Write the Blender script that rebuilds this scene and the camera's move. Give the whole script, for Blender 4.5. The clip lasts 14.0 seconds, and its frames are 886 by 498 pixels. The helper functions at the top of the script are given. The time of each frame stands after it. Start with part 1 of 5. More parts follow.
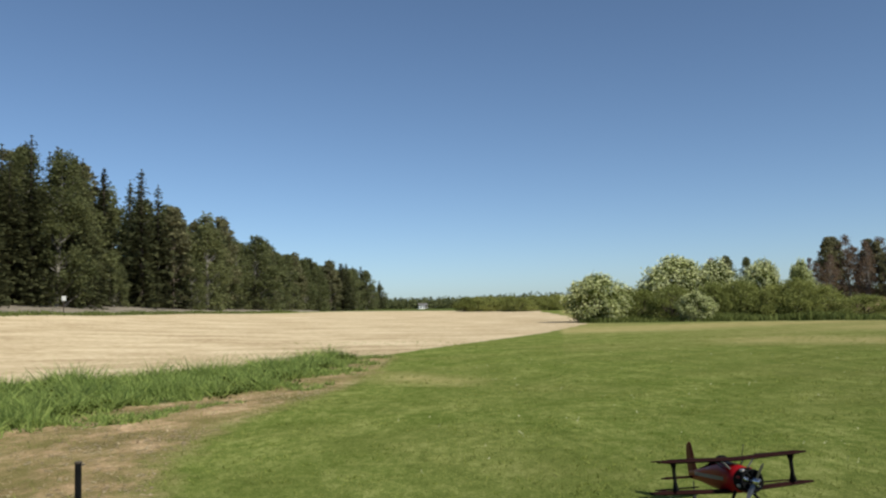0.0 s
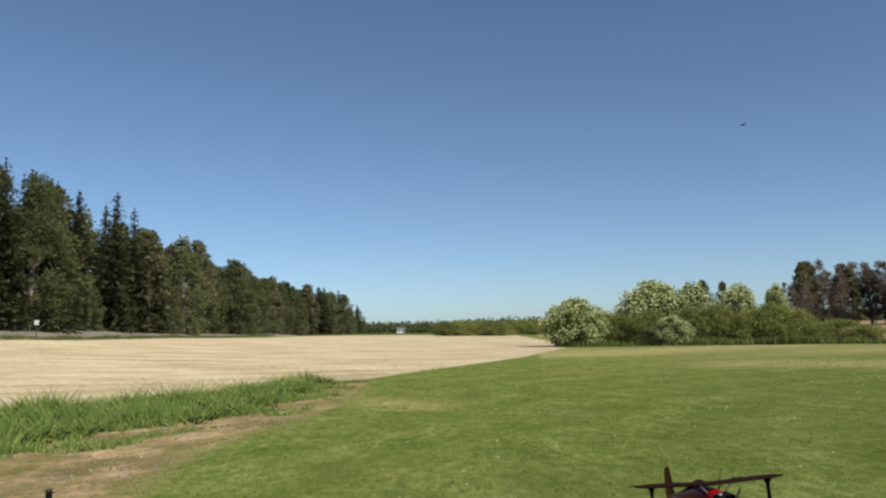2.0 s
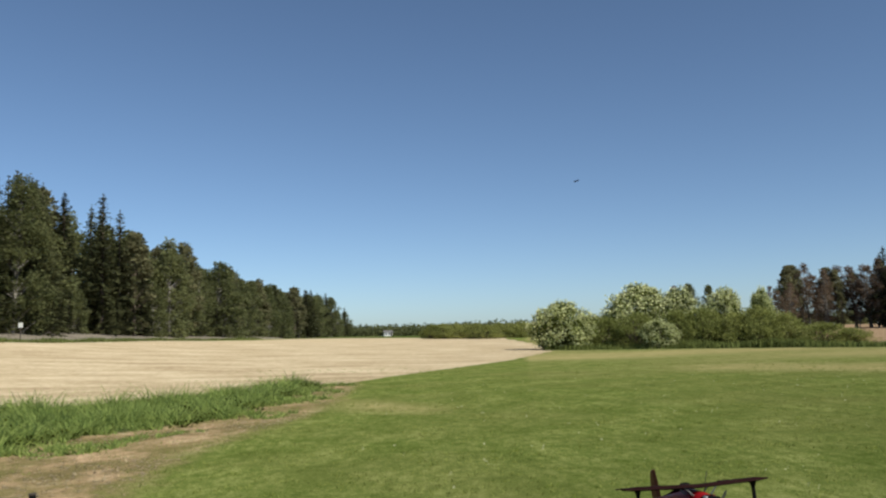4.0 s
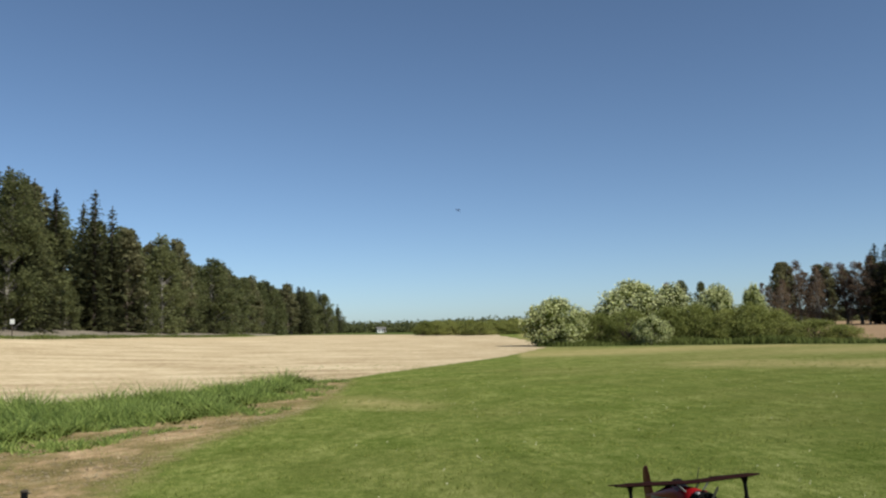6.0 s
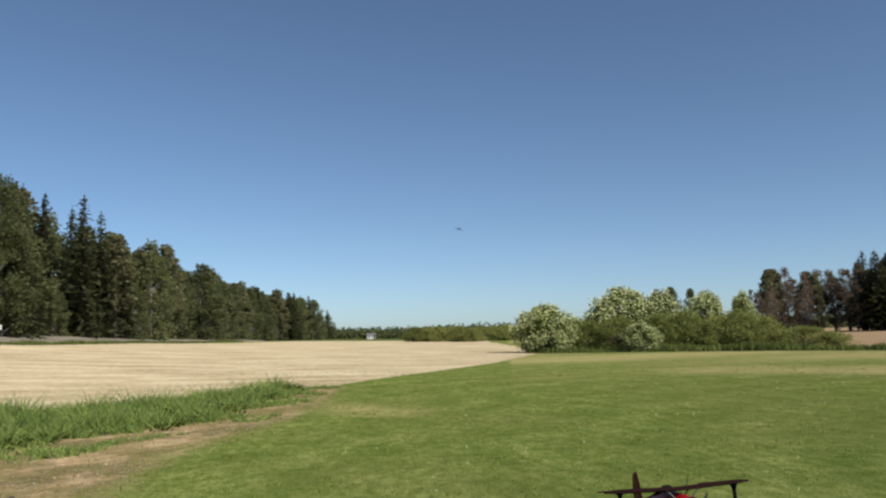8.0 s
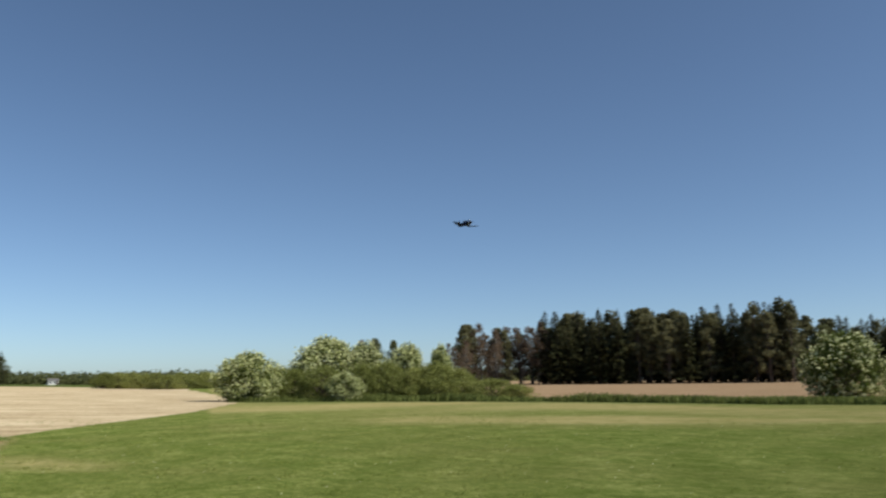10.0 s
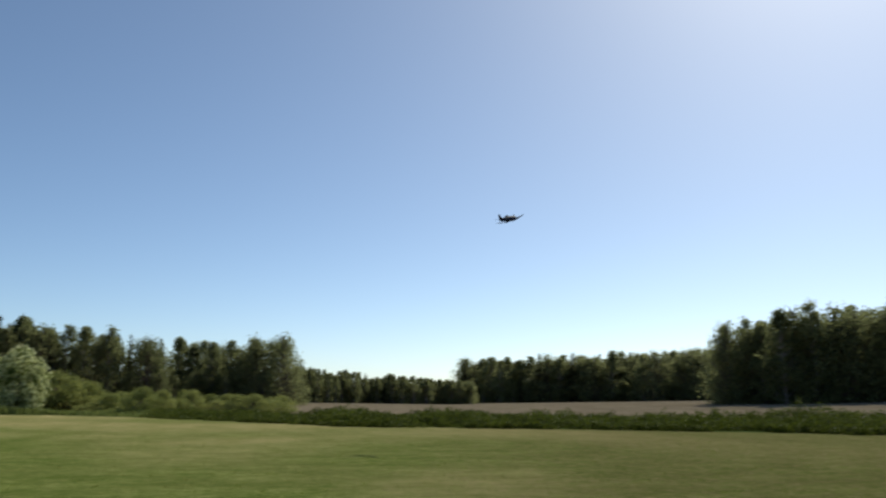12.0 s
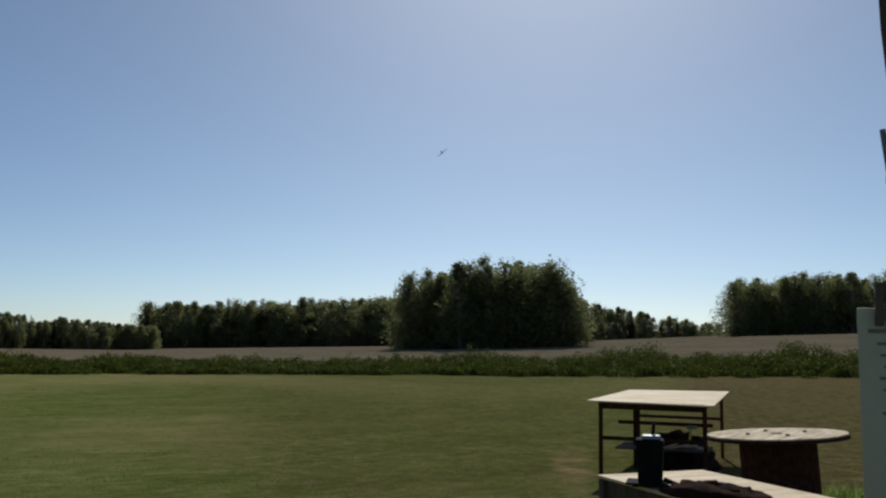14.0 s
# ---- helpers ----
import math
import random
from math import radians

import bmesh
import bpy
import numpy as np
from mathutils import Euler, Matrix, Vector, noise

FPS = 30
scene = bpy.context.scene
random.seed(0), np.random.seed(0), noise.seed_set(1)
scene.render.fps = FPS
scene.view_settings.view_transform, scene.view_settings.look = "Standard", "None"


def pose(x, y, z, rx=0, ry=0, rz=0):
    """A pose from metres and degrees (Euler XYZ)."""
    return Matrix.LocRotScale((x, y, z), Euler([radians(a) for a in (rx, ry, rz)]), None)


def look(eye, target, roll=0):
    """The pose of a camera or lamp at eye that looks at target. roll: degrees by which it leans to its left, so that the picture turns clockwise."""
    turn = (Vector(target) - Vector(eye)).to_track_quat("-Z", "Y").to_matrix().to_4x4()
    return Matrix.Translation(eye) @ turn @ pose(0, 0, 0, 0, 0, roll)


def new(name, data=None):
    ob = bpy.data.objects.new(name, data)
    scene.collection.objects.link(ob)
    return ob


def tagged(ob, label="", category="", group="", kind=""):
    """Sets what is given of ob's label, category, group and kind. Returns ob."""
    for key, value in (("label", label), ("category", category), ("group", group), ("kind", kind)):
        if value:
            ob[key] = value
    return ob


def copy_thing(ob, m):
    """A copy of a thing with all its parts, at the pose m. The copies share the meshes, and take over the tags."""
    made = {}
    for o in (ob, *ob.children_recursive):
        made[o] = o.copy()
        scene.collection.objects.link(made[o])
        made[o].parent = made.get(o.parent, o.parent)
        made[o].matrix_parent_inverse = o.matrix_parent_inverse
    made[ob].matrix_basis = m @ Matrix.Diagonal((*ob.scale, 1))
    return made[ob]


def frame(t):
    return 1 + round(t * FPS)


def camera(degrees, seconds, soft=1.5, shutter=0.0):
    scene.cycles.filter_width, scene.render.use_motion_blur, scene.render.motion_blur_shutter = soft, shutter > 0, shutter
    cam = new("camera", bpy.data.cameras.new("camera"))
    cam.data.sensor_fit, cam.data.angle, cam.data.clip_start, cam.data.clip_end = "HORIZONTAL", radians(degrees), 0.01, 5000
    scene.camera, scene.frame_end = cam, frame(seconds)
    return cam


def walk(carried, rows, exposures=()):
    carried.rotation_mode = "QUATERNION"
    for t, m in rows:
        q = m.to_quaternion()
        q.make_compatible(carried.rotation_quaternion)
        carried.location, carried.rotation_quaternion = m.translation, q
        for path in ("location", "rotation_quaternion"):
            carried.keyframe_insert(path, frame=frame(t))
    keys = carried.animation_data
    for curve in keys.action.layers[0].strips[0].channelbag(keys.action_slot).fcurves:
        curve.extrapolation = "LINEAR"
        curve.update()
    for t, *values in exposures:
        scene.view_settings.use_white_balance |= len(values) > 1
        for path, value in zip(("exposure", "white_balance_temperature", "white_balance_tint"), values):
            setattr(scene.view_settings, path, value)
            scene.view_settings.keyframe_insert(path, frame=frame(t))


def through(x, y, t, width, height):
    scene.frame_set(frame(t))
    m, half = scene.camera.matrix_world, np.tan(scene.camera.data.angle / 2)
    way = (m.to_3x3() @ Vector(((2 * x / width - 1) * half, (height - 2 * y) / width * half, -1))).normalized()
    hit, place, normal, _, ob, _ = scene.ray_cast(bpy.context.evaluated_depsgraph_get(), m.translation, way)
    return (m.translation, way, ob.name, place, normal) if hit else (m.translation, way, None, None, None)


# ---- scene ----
from collections import defaultdict

EYE = 1.7
cam = camera(55.3, 14.0, soft=2.3, shutter=0.14)

# seconds, yaw, pitch, roll of the hand-held camera, which turns on the spot
TURNS = [
    (0.0, -0.00, 4.05, -1.46),
    (0.5, -0.86, 4.33, -1.51),
    (1.0, -1.17, 4.91, -1.46),
    (1.5, -1.26, 5.35, -1.51),
    (2.0, -1.51, 5.64, -1.48),
    (2.5, -1.69, 5.78, -1.44),
    (3.0, -1.98, 5.84, -1.43),
    (5.5, -2.70, 5.67, -1.42),
    (6.0, -2.83, 5.58, -1.42),
    (6.5, -2.86, 5.54, -1.43),
    (7.0, -2.86, 5.56, -1.42),
    (7.2, -2.86, 5.56, -1.42),
    (9.3, -10.30, 7.10, -1.25),
    (9.5, -12.49, 7.18, -1.22),
    (10.0, -23.10, 8.95, -0.47),
    (10.2, -29.01, 9.58, -0.17),
    (10.5, -36.56, 10.21, 0.21),
    (10.6, -40.58, 10.41, 0.65),
    (11.0, -58.28, 10.70, 0.58),
    (11.2, -67.40, 10.95, 0.50),
    (11.4, -77.79, 11.21, 0.76),
    (11.5, -81.29, 10.79, 0.22),
    (11.8, -95.11, 9.68, 0.79),
    (12.0, -104.50, 9.97, 0.78),
    (12.2, -110.79, 11.15, 0.71),
    (12.5, -117.50, 11.70, 1.03),
    (13.0, -125.91, 9.29, 0.99),
    (13.5, -126.09, 7.00, 0.97),
    (14.0, -125.22, 6.64, 0.85),
]


def turned(yaw, pitch, roll):
    return pose(0, 0, EYE, 90 + pitch, 0, yaw) @ pose(0, 0, 0, 0, 0, roll)


LIGHTNESS = [(0.0, 0.08, 6620, 4), (7.0, 0.06, 6640, 4), (9.5, 0.08, 6640, 4), (10.5, 0.1, 6690, 4), (11.5, 0.16, 6790, 2), (12.0, 0.1, 6760, 1), (12.5, -0.34, 6580, 1), (13.0, -0.53, 6570, 1), (13.5, -0.54, 6570, 1), (14.0, -0.47, 6570, 1)]
walk(cam, [(t, turned(y, p, r)) for t, y, p, r in TURNS], LIGHTNESS)

# ---- sky and sun ----
SUN_AZ, SUN_EL = 133.0, 41.0
world = bpy.data.worlds.new("sky")
scene.world = world
world.use_nodes = True
wn = world.node_tree.nodes
wl = world.node_tree.links
sky = wn.new("ShaderNodeTexSky")
sky.sky_type = "NISHITA"
sky.sun_disc = False
sky.sun_elevation = radians(SUN_EL)
sky.sun_rotation = radians(SUN_AZ)
sky.air_density, sky.dust_density, sky.ozone_density = 0.60, 0.62, 3.2
wl.new(sky.outputs[0], wn["Background"].inputs[0])
wn["Background"].inputs[1].default_value = 0.117
sun_data = bpy.data.lights.new("sun", "SUN")
sun_data.energy, sun_data.angle, sun_data.color = 4.2, radians(0.53), (1.0, 0.95, 0.86)
sun = new("sun", sun_data)
sun_way = Vector((math.sin(radians(SUN_AZ)) * math.cos(radians(SUN_EL)), math.cos(radians(SUN_AZ)) * math.cos(radians(SUN_EL)), math.sin(radians(SUN_EL))))
sun.matrix_basis = look(sun_way * 60, (0, 0, 0))


# ---- materials ----
def shader(name, rough=0.8, metal=0.0, coat=0.0, spec=0.5):
    m = bpy.data.materials.new(name)
    m.use_nodes = True
    b = m.node_tree.nodes["Principled BSDF"]
    b.inputs["Roughness"].default_value = rough
    b.inputs["Metallic"].default_value = metal
    b.inputs["Coat Weight"].default_value = coat
    b.inputs["Specular IOR Level"].default_value = spec
    return m, m.node_tree.nodes, m.node_tree.links, b


def noise_node(m, scale, detail=5.0, rough=0.6, stretch=(1, 1, 1), space="Object"):
    n, l = m.node_tree.nodes, m.node_tree.links
    co = n.new("ShaderNodeTexCoord")
    mp = n.new("ShaderNodeMapping")
    mp.inputs["Scale"].default_value = stretch
    tex = n.new("ShaderNodeTexNoise")
    tex.inputs["Scale"].default_value, tex.inputs["Detail"].default_value, tex.inputs["Roughness"].default_value = scale, detail, rough
    l.new(co.outputs[space], mp.inputs[0])
    l.new(mp.outputs[0], tex.inputs["Vector"])
    return tex.outputs["Fac"]


def ramp_node(m, fac, stops):
    r = m.node_tree.nodes.new("ShaderNodeValToRGB")
    e = r.color_ramp.elements
    e[0].position, e[0].color = stops[0][0], (*stops[0][1], 1)
    e[1].position, e[1].color = stops[-1][0], (*stops[-1][1], 1)
    for p, c in stops[1:-1]:
        e.new(p).color = (*c, 1)
    m.node_tree.links.new(fac, r.inputs[0])
    return r.outputs[0]


def mix_node(m, fac, a, b, blend="MIX"):
    x = m.node_tree.nodes.new("ShaderNodeMix")
    x.data_type, x.blend_type = "RGBA", blend
    for sock, v in ((x.inputs[0], fac), (x.inputs[6], a), (x.inputs[7], b)):
        if isinstance(v, (int, float)):
            sock.default_value = v
        elif isinstance(v, tuple):
            sock.default_value = (*v, 1)
        else:
            m.node_tree.links.new(v, sock)
    return x.outputs[2]


def math_node(m, op, a, b=0.0, clamp=False):
    x = m.node_tree.nodes.new("ShaderNodeMath")
    x.operation, x.use_clamp = op, clamp
    for sock, v in ((x.inputs[0], a), (x.inputs[1], b)):
        if isinstance(v, (int, float)):
            sock.default_value = v
        else:
            m.node_tree.links.new(v, sock)
    return x.outputs[0]


def bump_node(m, b, height, strength=0.4, distance=0.02):
    x = m.node_tree.nodes.new("ShaderNodeBump")
    x.inputs["Strength"].default_value, x.inputs["Distance"].default_value = strength, distance
    m.node_tree.links.new(height, x.inputs["Height"])
    m.node_tree.links.new(x.outputs[0], b.inputs["Normal"])


def plain(name, dark, light, rough=0.6, metal=0.0, scale=8.0, coat=0.0, stretch=(1, 1, 1), bump=0.15, spec=0.5):
    """A worn solid surface between two tones, with fine grain."""
    m, n, l, b = shader(name, rough, metal, coat, spec)
    big = noise_node(m, scale, stretch=stretch)
    fine = noise_node(m, scale * 9, stretch=stretch)
    fac = math_node(m, "ADD", math_node(m, "MULTIPLY", big, 0.65), math_node(m, "MULTIPLY", fine, 0.35))
    l.new(ramp_node(m, fac, [(0.36, dark), (0.66, light)]), b.inputs["Base Color"])
    bump_node(m, b, fine, bump, 0.004)
    return m


def foliage(name, dark, light, through=0.35, rough=0.6, speckle=0.45):
    """Leaves: tone by clump and by tree, with light passing through."""
    m, n, l, b = shader(name, rough, spec=0.05)
    geo = n.new("ShaderNodeNewGeometry")
    info = n.new("ShaderNodeObjectInfo")
    patch = noise_node(m, 0.55, 3)
    fac = math_node(m, "ADD", math_node(m, "MULTIPLY", geo.outputs["Random Per Island"], speckle), math_node(m, "MULTIPLY", patch, 0.4))
    fac = math_node(m, "ADD", fac, math_node(m, "MULTIPLY", info.outputs["Random"], 0.25))
    col = ramp_node(m, fac, [(0.25, dark), (0.85, light)])
    l.new(col, b.inputs["Base Color"])
    tr = n.new("ShaderNodeBsdfTranslucent")
    l.new(col, tr.inputs[0])
    mx = n.new("ShaderNodeMixShader")
    mx.inputs[0].default_value = through
    l.new(b.outputs[0], mx.inputs[1])
    l.new(tr.outputs[0], mx.inputs[2])
    l.new(mx.outputs[0], n["Material Output"].inputs[0])
    return m


SPRUCE = foliage("spruce_needles", (0.027, 0.033, 0.017), (0.118, 0.120, 0.056), 0.40)
PINE = foliage("pine_needles", (0.090, 0.094, 0.048), (0.300, 0.280, 0.150), 0.5)
BIRCH = foliage("birch_leaves", (0.095, 0.110, 0.046), (0.290, 0.300, 0.136), 0.62)
TWIGS = foliage("budding_twigs", (0.130, 0.092, 0.066), (0.310, 0.225, 0.160), 0.4)
BUSH = foliage("bush_leaves", (0.062, 0.086, 0.020), (0.230, 0.270, 0.070), 0.42)
WILLOW = foliage("willow_leaves", (0.165, 0.190, 0.052), (0.440, 0.445, 0.150), 0.38, speckle=0.26)
BLOSSOM = foliage("cherry_blossom", (0.60, 0.63, 0.27), (0.87, 0.86, 0.52), 0.35)
REED = foliage("reed_blades", (0.095, 0.165, 0.036), (0.460, 0.540, 0.165), 0.5)
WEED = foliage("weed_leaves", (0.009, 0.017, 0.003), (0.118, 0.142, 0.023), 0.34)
VERGE = foliage("verge_blades", (0.070, 0.095, 0.026), (0.230, 0.260, 0.080), 0.38)
BLADE = foliage("lawn_blades", (0.115, 0.150, 0.024), (0.320, 0.345, 0.092), 0.3)
TUFT = foliage("tuft_blades", (0.125, 0.180, 0.024), (0.400, 0.430, 0.115), 0.35)
STRAW_BLADE = foliage("dry_stalks", (0.25, 0.19, 0.11), (0.62, 0.50, 0.32), 0.3)
BARK = plain("spruce_bark", (0.05, 0.04, 0.03), (0.16, 0.12, 0.09), 0.9, scale=3, stretch=(1, 1, 0.2))
BIRCH_BARK = plain("birch_bark", (0.08, 0.07, 0.06), (0.36, 0.33, 0.29), 0.8, scale=2.5, stretch=(1, 1, 2.5))


def ground_material():
    m, n, l, b = shader("ground_cover", 1.0, spec=0.0)
    b.inputs["Diffuse Roughness"].default_value = 0.45

    def mask(name):
        a = n.new("ShaderNodeAttribute")
        a.attribute_name = name
        return a.outputs["Fac"]

    fine = noise_node(m, 26, 6, 0.7)
    mid = noise_node(m, 2.6, 6, 0.65)
    big = noise_node(m, 0.16, 5, 0.6)
    streak = noise_node(m, 0.45, 6, 0.68, (0.30, 1.1, 1))
    patchy = noise_node(m, 0.9, 6, 0.72, (1.25, 0.7, 1))
    tuft = noise_node(m, 5.0, 6, 0.75, (1.2, 0.6, 1))
    grain = math_node(m, "ADD", math_node(m, "MULTIPLY", fine, 0.35), math_node(m, "MULTIPLY", tuft, 0.35))
    lawn = ramp_node(m, math_node(m, "ADD", grain, math_node(m, "MULTIPLY", patchy, 0.3)),
                     [(0.40, (0.068, 0.102, 0.019)), (0.5, (0.158, 0.198, 0.047)), (0.575, (0.310, 0.330, 0.110))])
    lawn = mix_node(m, math_node(m, "MULTIPLY", ramp_node(m, big, [(0.42, (0, 0, 0)), (0.68, (1, 1, 1))]), 0.45), lawn, (0.205, 0.195, 0.070))
    co = n.new("ShaderNodeTexCoord")
    mp = n.new("ShaderNodeMapping")
    mp.inputs["Location"].default_value = (-34, 6, 0)
    rings = n.new("ShaderNodeTexWave")
    rings.wave_type, rings.rings_direction = "RINGS", "Z"
    rings.inputs["Scale"].default_value, rings.inputs["Distortion"].default_value, rings.inputs["Detail"].default_value, rings.inputs["Detail Scale"].default_value = 0.11, 9.0, 4.0, 0.5
    l.new(co.outputs["Object"], mp.inputs[0])
    l.new(mp.outputs[0], rings.inputs[0])
    lawn = mix_node(m, math_node(m, "MULTIPLY", rings.outputs["Fac"], 0.30), lawn, (0.085, 0.120, 0.022))
    dry = ramp_node(m, math_node(m, "ADD", math_node(m, "MULTIPLY", streak, 0.5), math_node(m, "MULTIPLY", patchy, 0.5)), [(0.38, (0.26, 0.245, 0.085)), (0.62, (0.46, 0.38, 0.18))])
    edge = math_node(m, "ADD", math_node(m, "ADD", math_node(m, "MULTIPLY", mid, 0.55), math_node(m, "MULTIPLY", tuft, 0.45)), math_node(m, "MULTIPLY", fine, 0.4))

    def lay(base, name, colour, sharp=3.0):
        f = math_node(m, "ADD", math_node(m, "MULTIPLY", mask(name), sharp), math_node(m, "MULTIPLY", math_node(m, "SUBTRACT", edge, 0.7), sharp * 0.8))
        f = math_node(m, "SUBTRACT", f, (sharp - 1) * 0.5, True)
        return mix_node(m, f, base, colour)

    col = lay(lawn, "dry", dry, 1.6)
    straw_noise = math_node(m, "ADD", math_node(m, "MULTIPLY", streak, 0.45), math_node(m, "ADD", math_node(m, "MULTIPLY", mid, 0.35), math_node(m, "MULTIPLY", big, 0.2)))
    straw = ramp_node(m, straw_noise, [(0.41, (0.40, 0.300, 0.185)), (0.49, (0.53, 0.415, 0.265)), (0.58, (0.68, 0.56, 0.38))])
    col = lay(col, "straw", straw, 4.0)
    soil = ramp_node(m, straw_noise, [(0.35, (0.28, 0.185, 0.105)), (0.65, (0.46, 0.32, 0.20))])
    col = lay(col, "soil", soil, 4.0)
    blotch = noise_node(m, 0.8, 6, 0.7, (1, 0.6, 1))
    dirt = ramp_node(m, math_node(m, "ADD", math_node(m, "MULTIPLY", edge, 0.5), math_node(m, "MULTIPLY", blotch, 0.7)), [(0.55, (0.13, 0.112, 0.046)), (0.66, (0.29, 0.215, 0.110)), (0.74, (0.50, 0.345, 0.205)), (0.86, (0.76, 0.58, 0.38))])
    mossy = ramp_node(m, math_node(m, "ADD", math_node(m, "MULTIPLY", patchy, 0.6), math_node(m, "MULTIPLY", tuft, 0.4)), [(0.44, (0, 0, 0)), (0.56, (1, 1, 1))])
    dirt = mix_node(m, math_node(m, "MULTIPLY", mossy, 0.7), dirt, (0.150, 0.145, 0.045))
    plough = ramp_node(m, straw_noise, [(0.40, (0.165, 0.130, 0.086)), (0.60, (0.300, 0.242, 0.170))])
    col = lay(col, "plough", plough, 2.4)
    # brown of worn ground; also carries the shade of backlit lawn
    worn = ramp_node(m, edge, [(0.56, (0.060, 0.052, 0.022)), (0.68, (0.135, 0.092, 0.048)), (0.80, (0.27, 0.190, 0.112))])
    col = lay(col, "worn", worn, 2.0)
    col = lay(col, "dirt", dirt, 2.2)
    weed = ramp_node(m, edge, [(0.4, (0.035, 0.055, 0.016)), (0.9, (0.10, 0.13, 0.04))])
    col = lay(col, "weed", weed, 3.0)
    l.new(col, b.inputs["Base Color"])
    bump_node(m, b, math_node(m, "ADD", fine, math_node(m, "MULTIPLY", mid, 1.5)), 0.7, 0.05)
    return m


GROUND = ground_material()
RED = plain("red_film", (0.21, 0.006, 0.010), (0.34, 0.010, 0.014), 0.4, scale=3, bump=0.05, spec=0.15)
MAROON = plain("maroon_film", (0.014, 0.006, 0.006), (0.030, 0.010, 0.009), 0.85, scale=4, bump=0.05, spec=0.05)
CRIMSON = plain("crimson_film", (0.11, 0.010, 0.011), (0.20, 0.016, 0.017), 0.5, scale=4, bump=0.05, spec=0.2)
BLACK = plain("black_plastic", (0.005, 0.005, 0.005), (0.013, 0.013, 0.014), 0.85, scale=6, spec=0.08)
GREY = plain("grey_film", (0.17, 0.16, 0.16), (0.27, 0.26, 0.26), 0.4, scale=5)
SILVER = plain("silver_film", (0.38, 0.34, 0.34), (0.52, 0.48, 0.48), 0.4, scale=5)
CHROME = plain("chrome", (0.55, 0.55, 0.56), (0.75, 0.75, 0.76), 0.15, 1.0, scale=5)
STEEL = plain("dark_steel", (0.10, 0.10, 0.10), (0.24, 0.23, 0.22), 0.4, 0.9, scale=12)
NAVY = plain("navy_paint", (0.007, 0.011, 0.036), (0.015, 0.023, 0.066), 0.7, scale=4, spec=0.12)
CREAM = plain("cream_petals", (0.66, 0.62, 0.36), (0.85, 0.82, 0.58), 0.7, scale=30)
WHITE = plain("white_paint", (0.66, 0.66, 0.64), (0.82, 0.82, 0.80), 0.5, scale=4)
CANOPY = plain("canopy_glass", (0.05, 0.06, 0.08), (0.10, 0.12, 0.15), 0.08, 0.0, scale=4, coat=1.0, bump=0.0)
RUBBER = plain("tyre_rubber", (0.012, 0.012, 0.012), (0.03, 0.03, 0.03), 0.85, scale=20)
PLYWOOD = plain("weathered_plywood", (0.36, 0.235, 0.135), (0.76, 0.58, 0.385), 0.65, scale=2.6, stretch=(0.6, 2.0, 1), spec=0.35)
SPOOL = plain("grey_spool_plank", (0.33, 0.235, 0.160), (0.82, 0.66, 0.49), 0.8, scale=5, stretch=(1.6, 0.5, 1), spec=0.25)
PLANK = plain("weathered_plank", (0.16, 0.13, 0.10), (0.40, 0.35, 0.29), 0.95, scale=4, stretch=(0.3, 4, 1), spec=0.1)
# dark iron brown, also used for the shaded wood of the spool
IRON_AND_SHADE = plain("painted_iron", (0.026, 0.011, 0.008), (0.080, 0.034, 0.022), 0.9, scale=14, spec=0.05)
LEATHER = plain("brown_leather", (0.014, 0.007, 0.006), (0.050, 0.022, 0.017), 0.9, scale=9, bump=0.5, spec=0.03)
BOARD = plain("grey_board", (0.37, 0.345, 0.30), (0.46, 0.43, 0.38), 0.6, scale=3)
INK = plain("faded_ink", (0.10, 0.10, 0.11), (0.20, 0.20, 0.21), 0.7, scale=20)
TIMBER = plain("dark_timber", (0.035, 0.026, 0.020), (0.11, 0.085, 0.065), 0.9, scale=5, stretch=(1, 1, 0.15))
TAR = plain("grey_roof", (0.12, 0.11, 0.11), (0.20, 0.19, 0.18), 0.8, scale=1)
YELLOW = plain("yellow_plastic", (0.45, 0.38, 0.06), (0.60, 0.52, 0.12), 0.5, scale=10)
ROAD = plain("gravel_road", (0.20, 0.165, 0.125), (0.34, 0.285, 0.215), 0.95, scale=1.2, bump=0.4)


# ---- mesh helpers ----
def mesh_of(name, verts, faces, mats, smooth=False, index=None):
    me = bpy.data.meshes.new(name)
    me.from_pydata([tuple(v) for v in verts], [], [tuple(f) for f in faces])
    for m in mats:
        me.materials.append(m)
    if index is not None:
        me.polygons.foreach_set("material_index", index)
    if smooth:
        me.polygons.foreach_set("use_smooth", [True] * len(me.polygons))
    me.update()
    return me


def part(name, bm, material, parent, label="", smooth=False):
    """Links a bmesh as one mesh object under a thing or a part."""
    me = bpy.data.meshes.new(name)
    bm.normal_update()
    bm.to_mesh(me)
    bm.free()
    me.materials.append(material)
    if smooth:
        me.polygons.foreach_set("use_smooth", [True] * len(me.polygons))
    ob = new(name, me)
    ob.parent = parent
    return tagged(ob, label)


def held(name, me, parent, label=""):
    ob = new(name, me)
    ob.parent = parent
    return tagged(ob, label)


def thing(name, m, label, category, group="", kind=""):
    ob = new(name)
    ob.empty_display_size = 0.1
    ob.matrix_basis = m
    return tagged(ob, label, category, group, kind)


